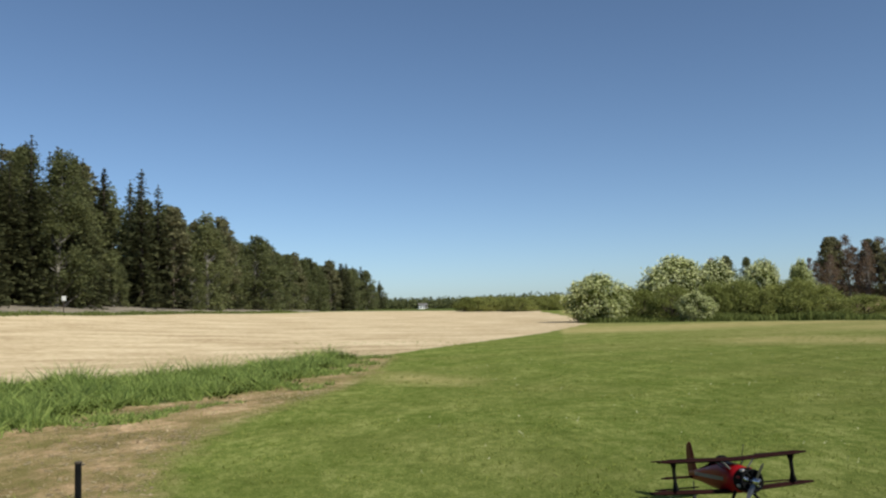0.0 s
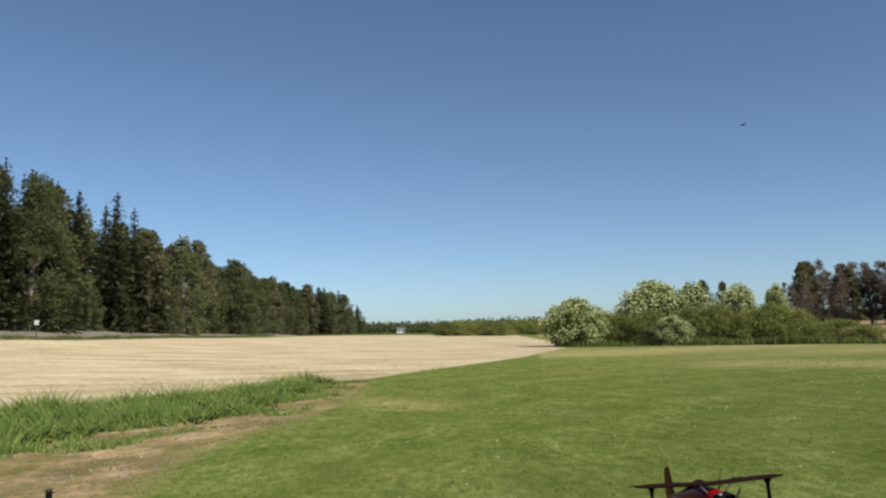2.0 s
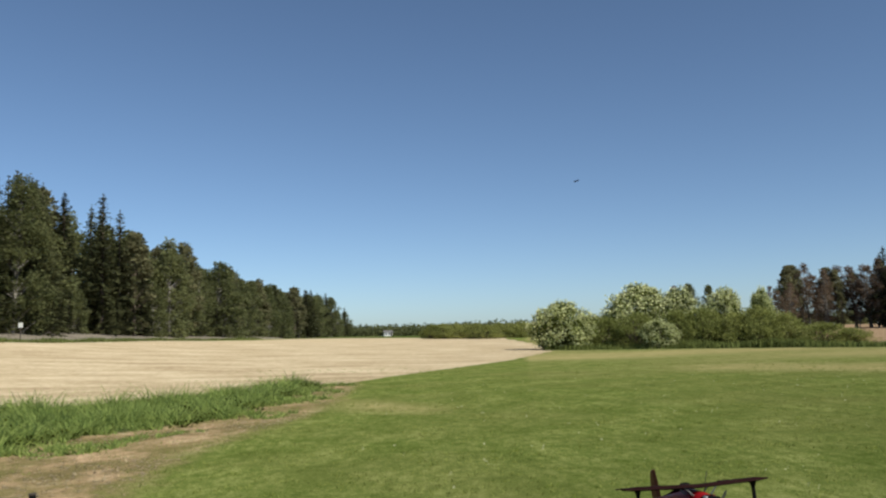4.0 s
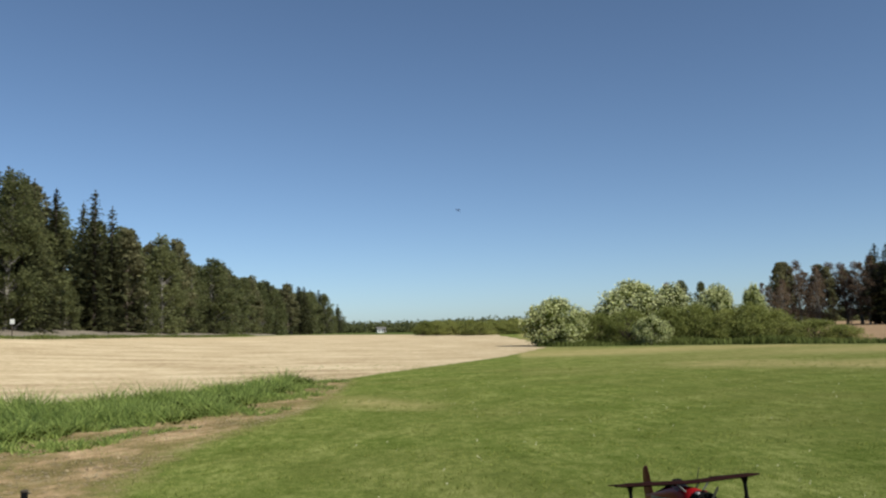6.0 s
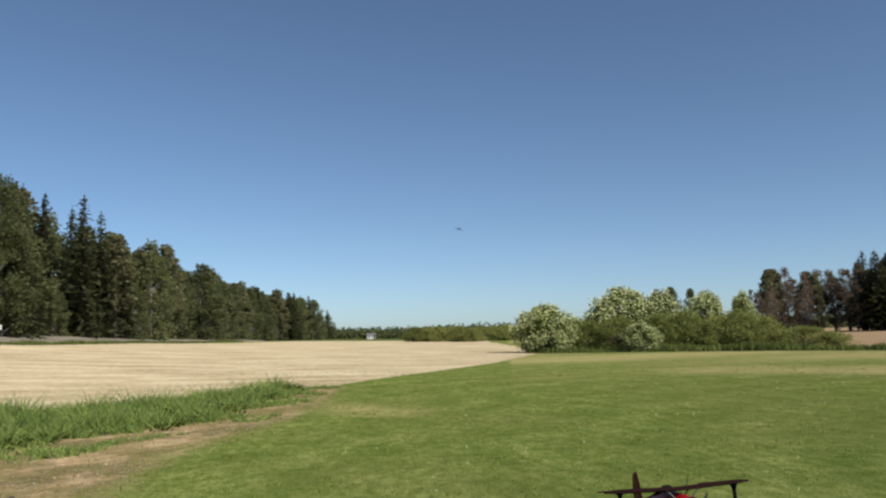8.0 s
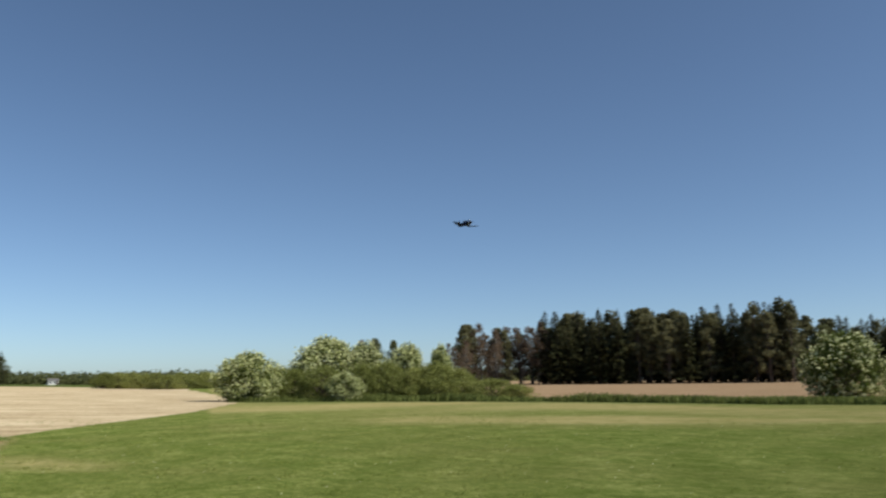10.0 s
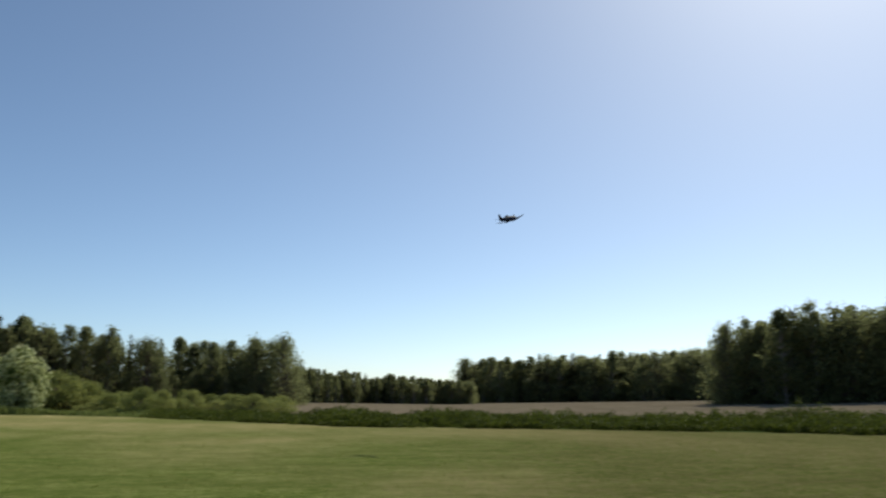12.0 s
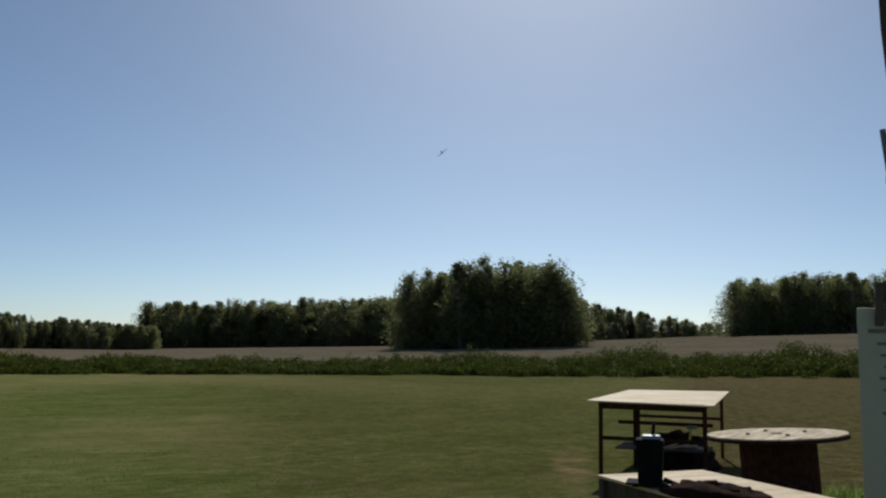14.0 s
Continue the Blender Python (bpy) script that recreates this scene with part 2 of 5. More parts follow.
def box_bm(sx, sy, sz, at=(0, 0, 0), bevel=0.0, turn=(0, 0, 0), bm=None):
    own = bmesh.new()
    bmesh.ops.create_cube(own, size=1, matrix=Matrix.Diagonal((sx, sy, sz, 1)))
    if bevel:
        bmesh.ops.bevel(own, geom=own.edges[:], offset=bevel, segments=2, affect="EDGES", profile=0.6)
    own.transform(pose(*at, *turn))
    return joined(bm, own)


def tube_bm(a, b, r1, r2=None, sides=10, bm=None):
    own = bmesh.new()
    a, b = Vector(a), Vector(b)
    d = b - a
    m = Matrix.Translation((a + b) / 2) @ d.to_track_quat("Z", "Y").to_matrix().to_4x4()
    bmesh.ops.create_cone(own, cap_ends=True, segments=sides, radius1=r1, radius2=r1 if r2 is None else r2, depth=d.length, matrix=m)
    return joined(bm, own)


def joined(bm, own):
    if bm is None:
        return own
    me = bpy.data.meshes.new("tmp")
    own.to_mesh(me)
    own.free()
    bm.from_mesh(me)
    bpy.data.meshes.remove(me)
    return bm


def loft_bm(rings, caps=True):
    """Skin over rings of equally many points."""
    bm = bmesh.new()
    vs = [[bm.verts.new(p) for p in ring] for ring in rings]
    k = len(vs[0])
    for a, b in zip(vs, vs[1:]):
        for i in range(k):
            bm.faces.new((a[i], a[(i + 1) % k], b[(i + 1) % k], b[i]))
    if caps:
        bm.faces.new(vs[0][::-1])
        bm.faces.new(vs[-1])
    bmesh.ops.recalc_face_normals(bm, faces=bm.faces[:])
    return bm


def oval(x, cy, cz, ry, rz, k=16, power=2.0):
    """A ring across the x axis, boxier as power grows."""
    pts = []
    for i in range(k):
        a = 2 * math.pi * i / k
        c, s = math.cos(a), math.sin(a)
        pts.append((x, cy + ry * math.copysign(abs(c) ** (2 / power), c), cz + rz * math.copysign(abs(s) ** (2 / power), s)))
    return pts


def wing_ring(y, x_lead, chord, z, thick, k=7):
    """An aerofoil section at span y; x points forward."""
    top = [(x_lead - chord * t, y, z + thick * 1.6 * (math.sqrt(t) - t) * 2.0 * 0.62 + 0.0) for t in [i / k for i in range(k + 1)]]
    low = [(x_lead - chord * t, y, z - thick * 0.35 * math.sin(math.pi * min(1, t * 1.0))) for t in [i / k for i in range(k - 1, 0, -1)]]
    return top + low


# ---- the lie of the land ----
REACH = (0, 35, 60, 100, 150, 250, 450)
LAND = [(-180, 0.5, 1.2, 2, 3, 4), (-60, 1.0, 2.6, 4, 5, 6), (-28, 0.9, 2.5, 3.9, 5, 6), (-23, 0.8, 1.9, 3.0, 3.6, 4), (-18, 0.6, 1.4, 2.2, 2.8, 3),
        (-10, 0.3, 0.7, 1.2, 1.9, 2.2), (-4, 0.2, 0.5, 0.9, 1.5, 2.2), (3, 0, 0.2, 0.5, 0.9, 1.5), (12, 0, 0.1, 0.4, 1.0, 1.6), (25, 0, 0.1, 0.4, 1.1, 2),
        (46, 0, 0.1, 0.5, 1.5, 2.4), (60, 0, 0.1, 0.5, 1, 1.5), (80, 0, 0, 0.2, 0.4, 1), (105, 0, 0, 0, -0.1, 0.4)]
LAND += [(122, 0, 0.4, 1.3, 1.9, 2.4), (135, 0.2, 1.2, 2.4, 4.2, 5.5), (145, 0.5, 2.2, 4.3, 6.5, 8), (153, 0.9, 2.8, 5, 7, 8), (180, 0.5, 1.2, 2, 3, 4)]


def land(x, y):
    """Height of the ground; works on arrays."""
    x, y = np.asarray(x, float), np.asarray(y, float)
    az, d = np.degrees(np.arctan2(x, y)), np.hypot(x, y)
    keys = [r[0] for r in LAND]
    cols = [np.zeros_like(az), np.zeros_like(az)] + [np.interp(az, keys, [r[k] for r in LAND]) for k in range(1, 6)]
    z = np.zeros_like(az)
    for i in range(len(REACH) - 1):
        f = np.clip((d - REACH[i]) / (REACH[i + 1] - REACH[i]), 0, 1)
        f = f * f * (3 - 2 * f) * 0.5 + f * 0.5
        z = z + (cols[i + 1] - cols[i]) * f
    bumps = 0.006 * np.sin(x * 0.9 + np.sin(y * 0.53)) * np.sin(y * 0.8 + np.sin(x * 0.37)) * np.clip(d / 10, 0, 1)
    return z + bumps


def polar(az, d):
    return d * math.sin(radians(az)), d * math.cos(radians(az))


def stand(az, d, turn=0.0, size=(1, 1, 1), sink=0.0):
    x, y = polar(az, d)
    return pose(x, y, float(land(x, y)) - sink, 0, 0, turn) @ Matrix.Diagonal((*size, 1))


def inside(x, y, poly, soft):
    """1 well inside the polygon, 0 outside, over a soft border in metres."""
    hit = np.zeros(x.shape, bool)
    dist = np.full(x.shape, 1e9)
    for (ax, ay), (bx, by) in zip(poly, poly[1:] + poly[:1]):
        cross = ((ay > y) != (by > y)) & (x < (bx - ax) * (y - ay) / (by - ay + 1e-12) + ax)
        hit ^= cross
        t = np.clip(((x - ax) * (bx - ax) + (y - ay) * (by - ay)) / ((bx - ax) ** 2 + (by - ay) ** 2), 0, 1)
        dist = np.minimum(dist, np.hypot(x - ax - t * (bx - ax), y - ay - t * (by - ay)))
    return np.clip(0.5 + np.where(hit, dist, -dist) / (2 * soft), 0, 1)


STRAW_FIELD = [(-2.3, 32.2), (-1.2, 35.7), (1.8, 43), (6.2, 54), (14.2, 81), (17, 120), (24, 240), (-30, 250), (-42, 150), (-43, 80), (-44, 14), (-26, 17), (-13, 21.5), (-7, 26.5)]
BARE_DIRT = [(-2.6, 7.0), (-3.3, 9.6), (-3.5, 11.7), (-3.4, 14), (-3.05, 16), (-2.45, 18.7), (-2.1, 23), (-2.0, 32), (-3.6, 31), (-4.2, 26), (-4.6, 20.5), (-5.6, 18), (-6.7, 16.5),
             (-7.2, 12.7), (-9, 9), (-9, 3), (-3, 3)]
REED_BED = [(-3.3, 29), (-3.8, 25.2), (-4.2, 20), (-4.7, 18), (-5.4, 16.6), (-6.3, 16), (-6.5, 13.5), (-7.5, 12), (-16, 11), (-16, 18.5), (-10.5, 20.5), (-7.3, 22), (-5.3, 27), (-4.0, 32)]
LAWN_RIM = [(9, 79), (20, 75), (30, 71), (38, 66), (45, 62), (55, 64), (62, 66), (72, 70), (80, 72), (84, 68), (89, 60), (98, 50), (106, 50), (122, 52), (137, 52), (153, 50)]


def rim(az):
    return float(np.interp(az, [a for a, _ in LAWN_RIM], [d for _, d in LAWN_RIM]))


def build_ground():
    rings = np.concatenate([np.linspace(0.3, 4, 6), np.arange(4.4, 34, 0.36), np.arange(34, 100, 1.1), np.geomspace(101, 450, 60), np.geomspace(470, 4200, 16)])
    steps = np.radians(np.concatenate([np.arange(-40, 160, 0.6), np.arange(160, 320, 4.0)]))
    d, a = np.meshgrid(rings, steps, indexing="ij")
    x, y = d * np.sin(a), d * np.cos(a)
    z = land(x, y)
    az = np.degrees(np.arctan2(x, y))
    r, s = d.shape
    idx = np.arange(r * s).reshape(r, s)
    nxt = np.roll(idx, -1, axis=1)
    quads = np.stack([idx[:-1], idx[1:], nxt[1:], nxt[:-1]], -1).reshape(-1, 4)[:, ::-1]
    me = bpy.data.meshes.new("ground")
    fan = [(int(idx[0, i]), int(nxt[0, i]), r * s) for i in range(s)][::1]
    verts = [*map(tuple, np.stack([x, y, z], -1).reshape(-1, 3)), (0.0, 0.0, 0.0)]
    me.from_pydata(verts, [], [*map(tuple, quads.tolist()), *[f[::-1] for f in fan]])
    edge = np.interp(az, [k for k, _ in LAWN_RIM], [v for _, v in LAWN_RIM])
    patches = np.clip(0.5 + 0.9 * np.sin(x * 0.09 + 2 * np.sin(y * 0.05)) * np.sin(d * 0.21 + 1.5 * np.sin(az * 0.16)), 0, 1)
    masks = {"straw": inside(x, y, STRAW_FIELD, 0.35)}
    masks["dirt"] = inside(x, y, BARE_DIRT, 0.9)
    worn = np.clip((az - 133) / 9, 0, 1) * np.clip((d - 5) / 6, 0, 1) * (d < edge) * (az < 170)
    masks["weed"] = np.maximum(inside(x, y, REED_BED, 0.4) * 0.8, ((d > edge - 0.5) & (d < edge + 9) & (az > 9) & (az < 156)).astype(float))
    masks["soil"] = ((d > edge + 9) & (az > 26) & (az < 82)).astype(float)
    masks["plough"] = ((d > edge + 9) & (az >= 82) & (az < 175)).astype(float)
    # first term is trodden ground; second paints backlit grass shade, rising with bearing
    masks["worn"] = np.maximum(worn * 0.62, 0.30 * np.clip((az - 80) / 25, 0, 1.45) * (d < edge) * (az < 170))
    masks["dry"] = np.clip((d - 20 + np.clip((az - 70) / 4, 0, 10)) / 36, 0, 1) * (0.36 + 0.40 * patches) * (az > 8) * np.where(az > 110, 0.85, 1.0)
    broken = 0.72 + 0.42 * np.sin(x * 0.31 + 1.4 * np.sin(y * 0.23)) * np.sin(y * 0.27 + np.sin(x * 0.19))
    masks["dry"] = np.maximum(masks["dry"], 0.95 * broken * np.exp(-((d - 34) / 6.0) ** 2) * np.clip((az - 76) / 7, 0, 1) * np.clip((101 - az) / 7, 0, 1))
    masks["dry"] = np.maximum(masks["dry"], 0.95 * broken * np.exp(-((d - 39) / 6) ** 2) * np.clip((az - 12) / 12, 0, 1) * np.clip((84 - az) / 9, 0, 1))
    masks["dry"] = np.maximum(masks["dry"], 0.75 * inside(x, y, [(-1.6, 20), (0.4, 18.8), (0.9, 20.2), (-0.6, 22.5), (-1.9, 24)], 1.2))
    masks["dry"] = np.maximum(masks["dry"], 0.50 * np.clip((az - 70) / 15, 0, 1) * np.clip((128 - az) / 18, 0.45, 1) * np.clip((d - 5) / 12, 0, 1) * (0.5 + 0.5 * patches) * (az < 150))
    masks["weed"] = np.maximum(masks["weed"], ((d > 250) & (az < 26) & (az > -60)) * 0.6)
    masks["weed"] = np.maximum(masks["weed"], inside(x, y, [(-41.5, 60), (-40.5, 120), (-40, 175), (-43.5, 175), (-44, 60)], 0.8))
    masks["dirt"] = np.maximum(masks["dirt"], 0.55 * np.clip(1.4 - np.hypot((az - 134.0) / 1.9, (d - 13.0) / 3.2), 0, 1))
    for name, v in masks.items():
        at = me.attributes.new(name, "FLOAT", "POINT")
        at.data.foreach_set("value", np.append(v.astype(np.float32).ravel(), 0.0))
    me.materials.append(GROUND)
    me.polygons.foreach_set("use_smooth", [True] * len(me.polygons))
    me.update()
    return tagged(new("ground", me), "mown green lawn running into straw stubble fields", "ground", kind="structure")


build_ground()


# ---- plants ----
def leaf_quads(rng, pts, size, flat=0.0, long=1.0, corners=4):
    """Small turned leaves round the points; flat > 0 lays them level."""
    k = len(pts)
    u = rng.normal(size=(k, 3))
    u[:, 2] *= 1 - flat
    u /= np.linalg.norm(u, axis=1, keepdims=True)
    w = rng.normal(size=(k, 3))
    w[:, 2] *= 1 - flat
    v = np.cross(u, w)
    v /= np.linalg.norm(v, axis=1, keepdims=True) + 1e-9
    if flat:
        v = np.cross(u, np.array([0, 0, 1.0]) + 0.5 * (1 - flat) * w)
        v /= np.linalg.norm(v, axis=1, keepdims=True) + 1e-9
    s = size * rng.uniform(0.6, 1.4, (k, 1))
    if corners == 3:
        verts = np.stack([pts + u * s * long, pts + v * s * 0.62 - u * s * 0.5, pts - v * s * 0.62 - u * s * 0.5], 1).reshape(-1, 3)
        return verts, np.arange(k * 3).reshape(k, 3)
    verts = np.stack([pts + u * s * long, pts + v * s * 0.55 + u * s * 0.15, pts - u * s * 0.8 * long, pts - v * s * 0.55], 1).reshape(-1, 3)
    faces = np.arange(k * 4).reshape(k, 4)
    return verts, faces


def limb_mesh(name, segments, mat, sides=6):
    """Tapered limbs, each from a to b with radii."""
    verts, faces = [], []
    for a, b, r1, r2 in segments:
        a, b = Vector(a), Vector(b)
        q = (b - a).to_track_quat("Z", "Y")
        base = len(verts)
        for p, r in ((a, r1), (b, r2)):
            for i in range(sides):
                t = 2 * math.pi * i / sides
                verts.append(p + q @ Vector((r * math.cos(t), r * math.sin(t), 0)))
        for i in range(sides):
            j = (i + 1) % sides
            faces.append((base + i, base + j, base + sides + j, base + sides + i))
    return mesh_of(name, verts, faces, [mat], True)


def spruce_meshes(seed, h=20.0, leaf=0.37, gap=0.020, step=0.32):
    rng = np.random.default_rng(seed)
    trunk = limb_mesh("trunk", [((0, 0, -0.5), (0, 0, h * 0.5), 0.24, 0.14), ((0, 0, h * 0.5), (0, 0, h * 0.99), 0.14, 0.02)], BARK)
    verts, faces = [], []
    z = h * 0.07
    lean = rng.uniform(0.85, 1.15)
    while z < h * 0.985:
        f = 1 - z / h
        reach = (0.16 + 3.5 * f ** 0.86 * lean) * rng.uniform(0.62, 1.15) * min(1, 0.45 + z / h * 4)
        arms = rng.integers(6, 9)
        spin = rng.uniform(0, 6.28)
        for i in range(arms):
            a = spin + 6.283 * i / arms + rng.normal(0, 0.22)
            rr = reach * rng.uniform(0.6, 1.15)
            c, s = math.cos(a), math.sin(a)
            drop = rr * rng.uniform(0.25, 0.62)
            k = max(2, int(rr / step))
            t = (np.arange(k) + rng.uniform(0.2, 0.9, k)) / k
            pts = np.stack([c * rr * t, s * rr * t, z - drop * t ** 1.3 + 0.12 * rr * t ** 4], -1)
            pts += rng.normal(0, 0.10, pts.shape)
            sv, sf = leaf_quads(rng, pts, leaf * (0.5 + 0.6 * min(1, f * 2.2)), 0.35, 1.15, 3)
            faces.extend((sf + len(verts)).tolist())
            verts.extend(sv.tolist())
        z += h * gap * rng.uniform(0.75, 1.2)
    tip = np.array([[0, 0, h * q] for q in (0.96, 0.975, 0.99, 1.0)])
    sv, sf = leaf_quads(rng, tip, 0.22, 0, 1, 3)
    faces.extend((sf + len(verts)).tolist())
    verts.extend(sv.tolist())
    return trunk, mesh_of("crown", verts, faces, [SPRUCE])


def crowned_meshes(seed, h, wide, low, leaf, mat, bark, count, lobes=26, droop=0.0, round_top=0.75):
    """A broadleaf or pine: trunk, limbs to lobes, and leaves thick at the lobes' skins."""
    rng = np.random.default_rng(seed)
    segs = []
    bend = rng.normal(0, 0.02, 2) * h
    mid = (bend[0] * 0.5, bend[1] * 0.5, h * 0.5)
    top = (bend[0], bend[1], h * 0.93)
    r0 = 0.012 * h + 0.03
    segs += [((0, 0, -0.4), mid, r0, r0 * 0.62), (mid, top, r0 * 0.62, 0.02)]
    pts = []
    for i in range(lobes):
        t = rng.uniform(0, 1) ** 0.9
        z = h * (low + (0.97 - low) * t)
        env = wide * (math.sin(math.pi * min(1, 0.12 + 0.88 * t ** round_top)) ** 0.6) * 0.5
        a = rng.uniform(0, 6.283)
        rr = env * math.sqrt(rng.uniform(0.15, 1.0))
        c = np.array([bend[0] * z / h + rr * math.cos(a), bend[1] * z / h + rr * math.sin(a), z])
        size = wide * rng.uniform(0.09, 0.19)
        start = (bend[0] * z / h * 0.8, bend[1] * z / h * 0.8, max(0.1, z - rr * 0.9 - 0.1 * h * 0.3))
        segs.append((start, tuple(c), 0.012 * wide, 0.006))
        k = int(count / lobes * rng.uniform(0.6, 1.4))
        d = rng.normal(size=(k, 3))
        d /= np.linalg.norm(d, axis=1, keepdims=True)
        p = c + d * size * rng.uniform(0.25, 1.0, (k, 1)) ** 0.5 * np.array([1, 1, 0.8])
        p[:, 2] -= droop * np.abs(rng.normal(size=k)) * size
        pts.append(p)
    pts = np.concatenate(pts)
    pts = pts[pts[:, 2] > 0.05]
    verts, faces = leaf_quads(rng, pts, leaf, 0, 1.1, 3)
    return limb_mesh("trunk", segs, bark, 5), mesh_of("crown", verts.tolist(), faces.tolist(), [mat]), pts


def plant(name, meshes, label, category, group=""):
    """A stock plant below the ground's reach of sight is never kept: copies are set from it."""
    ob = thing(name, pose(0, 0, 0), label, category, group)
    for me in meshes:
        held(me.name.split(".")[0], me, ob)
    return ob


stock = defaultdict(list)
for i in range(5):
    stock["spruce"].append(plant("spruce_tree", spruce_meshes(10 + i, 20.0, 0.27, 0.016, 0.21), "tall dark green spruce in a dense forest edge", "tree"))
for i in range(4):
    stock["birch"].append(plant("birch_tree", crowned_meshes(20 + i, 20, 6.0, 0.05, 0.165, BIRCH, BIRCH_BARK, 13000, 110, 0.9, 0.60)[:2], "leafy birch with fresh spring green crown", "tree"))
for i in range(3):
    stock["pine"].append(plant("pine_tree", crowned_meshes(30 + i, 20, 5.0, 0.30, 0.18, PINE, BARK, 9000, 60, 0.2, 0.7)[:2], "tall pine with bare lower trunk in the wood", "tree"))
for i in range(4):
    stock["spruce_far"].append(plant("spruce_tree", spruce_meshes(110 + i, 20, 0.36, 0.022, 0.34), "tall dark green spruce in a dense wood", "tree"))
    stock["birch_far"].append(plant("birch_tree", crowned_meshes(120 + i, 20, 7.4, 0.03, 0.27, BIRCH, BIRCH_BARK, 4800, 90, 0.9, 0.62)[:2], "leafy birch with fresh spring green crown", "tree"))
    stock["pine_far"].append(plant("pine_tree", crowned_meshes(130 + i, 20, 5.6, 0.14, 0.30, PINE, BARK, 3600, 70, 0.4, 0.62)[:2], "tall pine with dark crown in the wood", "tree"))
for i in range(2):
    stock["bare_far"].append(plant("budding_tree", crowned_meshes(140 + i, 20, 5.6, 0.18, 0.20, TWIGS, BIRCH_BARK, 2600, 70, 0.5)[:2], "brownish tree with budding twigs and pale trunk", "tree"))
for i in range(4):
    stock["broad_far"].append(plant("broadleaf_tree", crowned_meshes(150 + i, 15, 9.0, 0.02, 0.21, BIRCH, BARK, 5400, 120, 1.6, 0.72)[:2], "broad leafy tree of a field grove", "tree"))
for i in range(3):
    stock["willow"].append(plant("willow_bush", crowned_meshes(60 + i, 4, 6.0, 0.02, 0.105, WILLOW, BARK, 8200, 90, 0.1, 0.9)[:2], "olive green willow bush at the field edge", "bush"))
for kind, first, thin in (("cherry", 70, 0.34), ("budding_cherry", 170, 0.50)):
    for i in range(3):
        trunk_me, crown_me, at = crowned_meshes(first + i, 5, 6.0, 0.03, 0.12, BUSH, BARK, 10500, 130, 0.1, 1.12)
        rng0 = np.random.default_rng(first + 5 + i)
        r = np.hypot(at[:, 0], at[:, 1]) / 3.0 + np.abs(at[:, 2] - 2.4) / 4.5
        spray = np.sin(at[:, 0] * 5.7 + 2.1 * np.sin(at[:, 2] * 1.9) + 1.3 * i) * np.sin(at[:, 1] * 6.1 + 1.8 * np.sin(at[:, 0] * 1.7)) * np.sin(at[:, 2] * 5.3 + i)
        pick = at[(r > np.quantile(r, thin)) & (spray > (-0.32 if thin < 0.5 else 0.02))] * np.array([1.05, 1.05, 1.03])
        bv, bf = leaf_quads(rng0, pick, 0.115, 0, 1.2, 3)
        stock[kind].append(plant("cherry_bush", (trunk_me, crown_me, mesh_of("blossom", bv.tolist(), bf.tolist(), [BLOSSOM])), "round bird cherry bush covered in white blossom" if thin < 0.5 else "round green bird cherry bush with patches of blossom", "bush"))
NATURAL = {"spruce": 20, "birch": 20, "pine": 20, "bare": 20, "broad": 15, "willow": 4, "cherry": 5, "budding_cherry": 5}


massed = defaultdict(list)


def grow(kind, rng, az, d, height, wide=None, group="", label="", mass=""):
    pool = stock[kind + "_far"] if kind + "_far" in stock and (d > 135 or kind == "broad") else stock[kind]
    src = pool[int(rng.integers(len(pool)))]
    f = height / NATURAL[kind]
    w = f * (rng.uniform(1.05, 1.4) + (0.5 if kind == "spruce" and d > 135 else 0)) * (1.3 if d > 220 else 1.0) if wide is None else wide
    m = stand(az, d, rng.uniform(0, 360), (w, w, f), 0.1)
    if mass:
        massed[mass].append((src, m))
        return None
    ob = copy_thing(src, m)
    if group:
        ob["group"] = group
    if label:
        ob["label"] = label
    return ob


def forest_left():
    """A mixed forest edge that runs away along the straw field."""
    rng = np.random.default_rng(1)
    for row, (off, gap) in enumerate(((0, 3.6), (4.5, 3.8), (10, 4.6))):
        y = 70.0
        while y < 480:
            x = -51 - off + max(0, (y - 300) / 170) * 14 + rng.normal(0, 1.0)
            d = math.hypot(x, y)
            u = rng.uniform()
            birchy = 0.14 if y < 105 else 0.30 if y < 165 else 0.72 if y < 290 else 0.5
            kind = "birch" if u < birchy else "spruce" if u < 0.93 else "pine"
            h = (rng.uniform(17.5, 21.0) if kind == "birch" else rng.uniform(18.5, 22.0)) * float(np.interp(y, [70, 98, 112, 135, 150, 190, 230], [0.96, 0.96, 1.12, 1.17, 1.08, 1.06, 1.0]))
            if row == 0 and rng.uniform() < 0.38:
                kind = "birch" if rng.uniform() < 0.75 else "spruce"
                h = rng.uniform(5.5, 12.0)
            if y > 440:
                h *= 0.75
            grow(kind, rng, math.degrees(math.atan2(x, y)), d, h, h / 20 * rng.uniform(1.2, 1.7) if kind == "spruce" and y < 190 else None, group="forest edge along the straw field", mass="deep_forest" if row > 1 or y > 330 else "")
            y += gap * rng.uniform(0.7, 1.3) * (1 + y / 500)


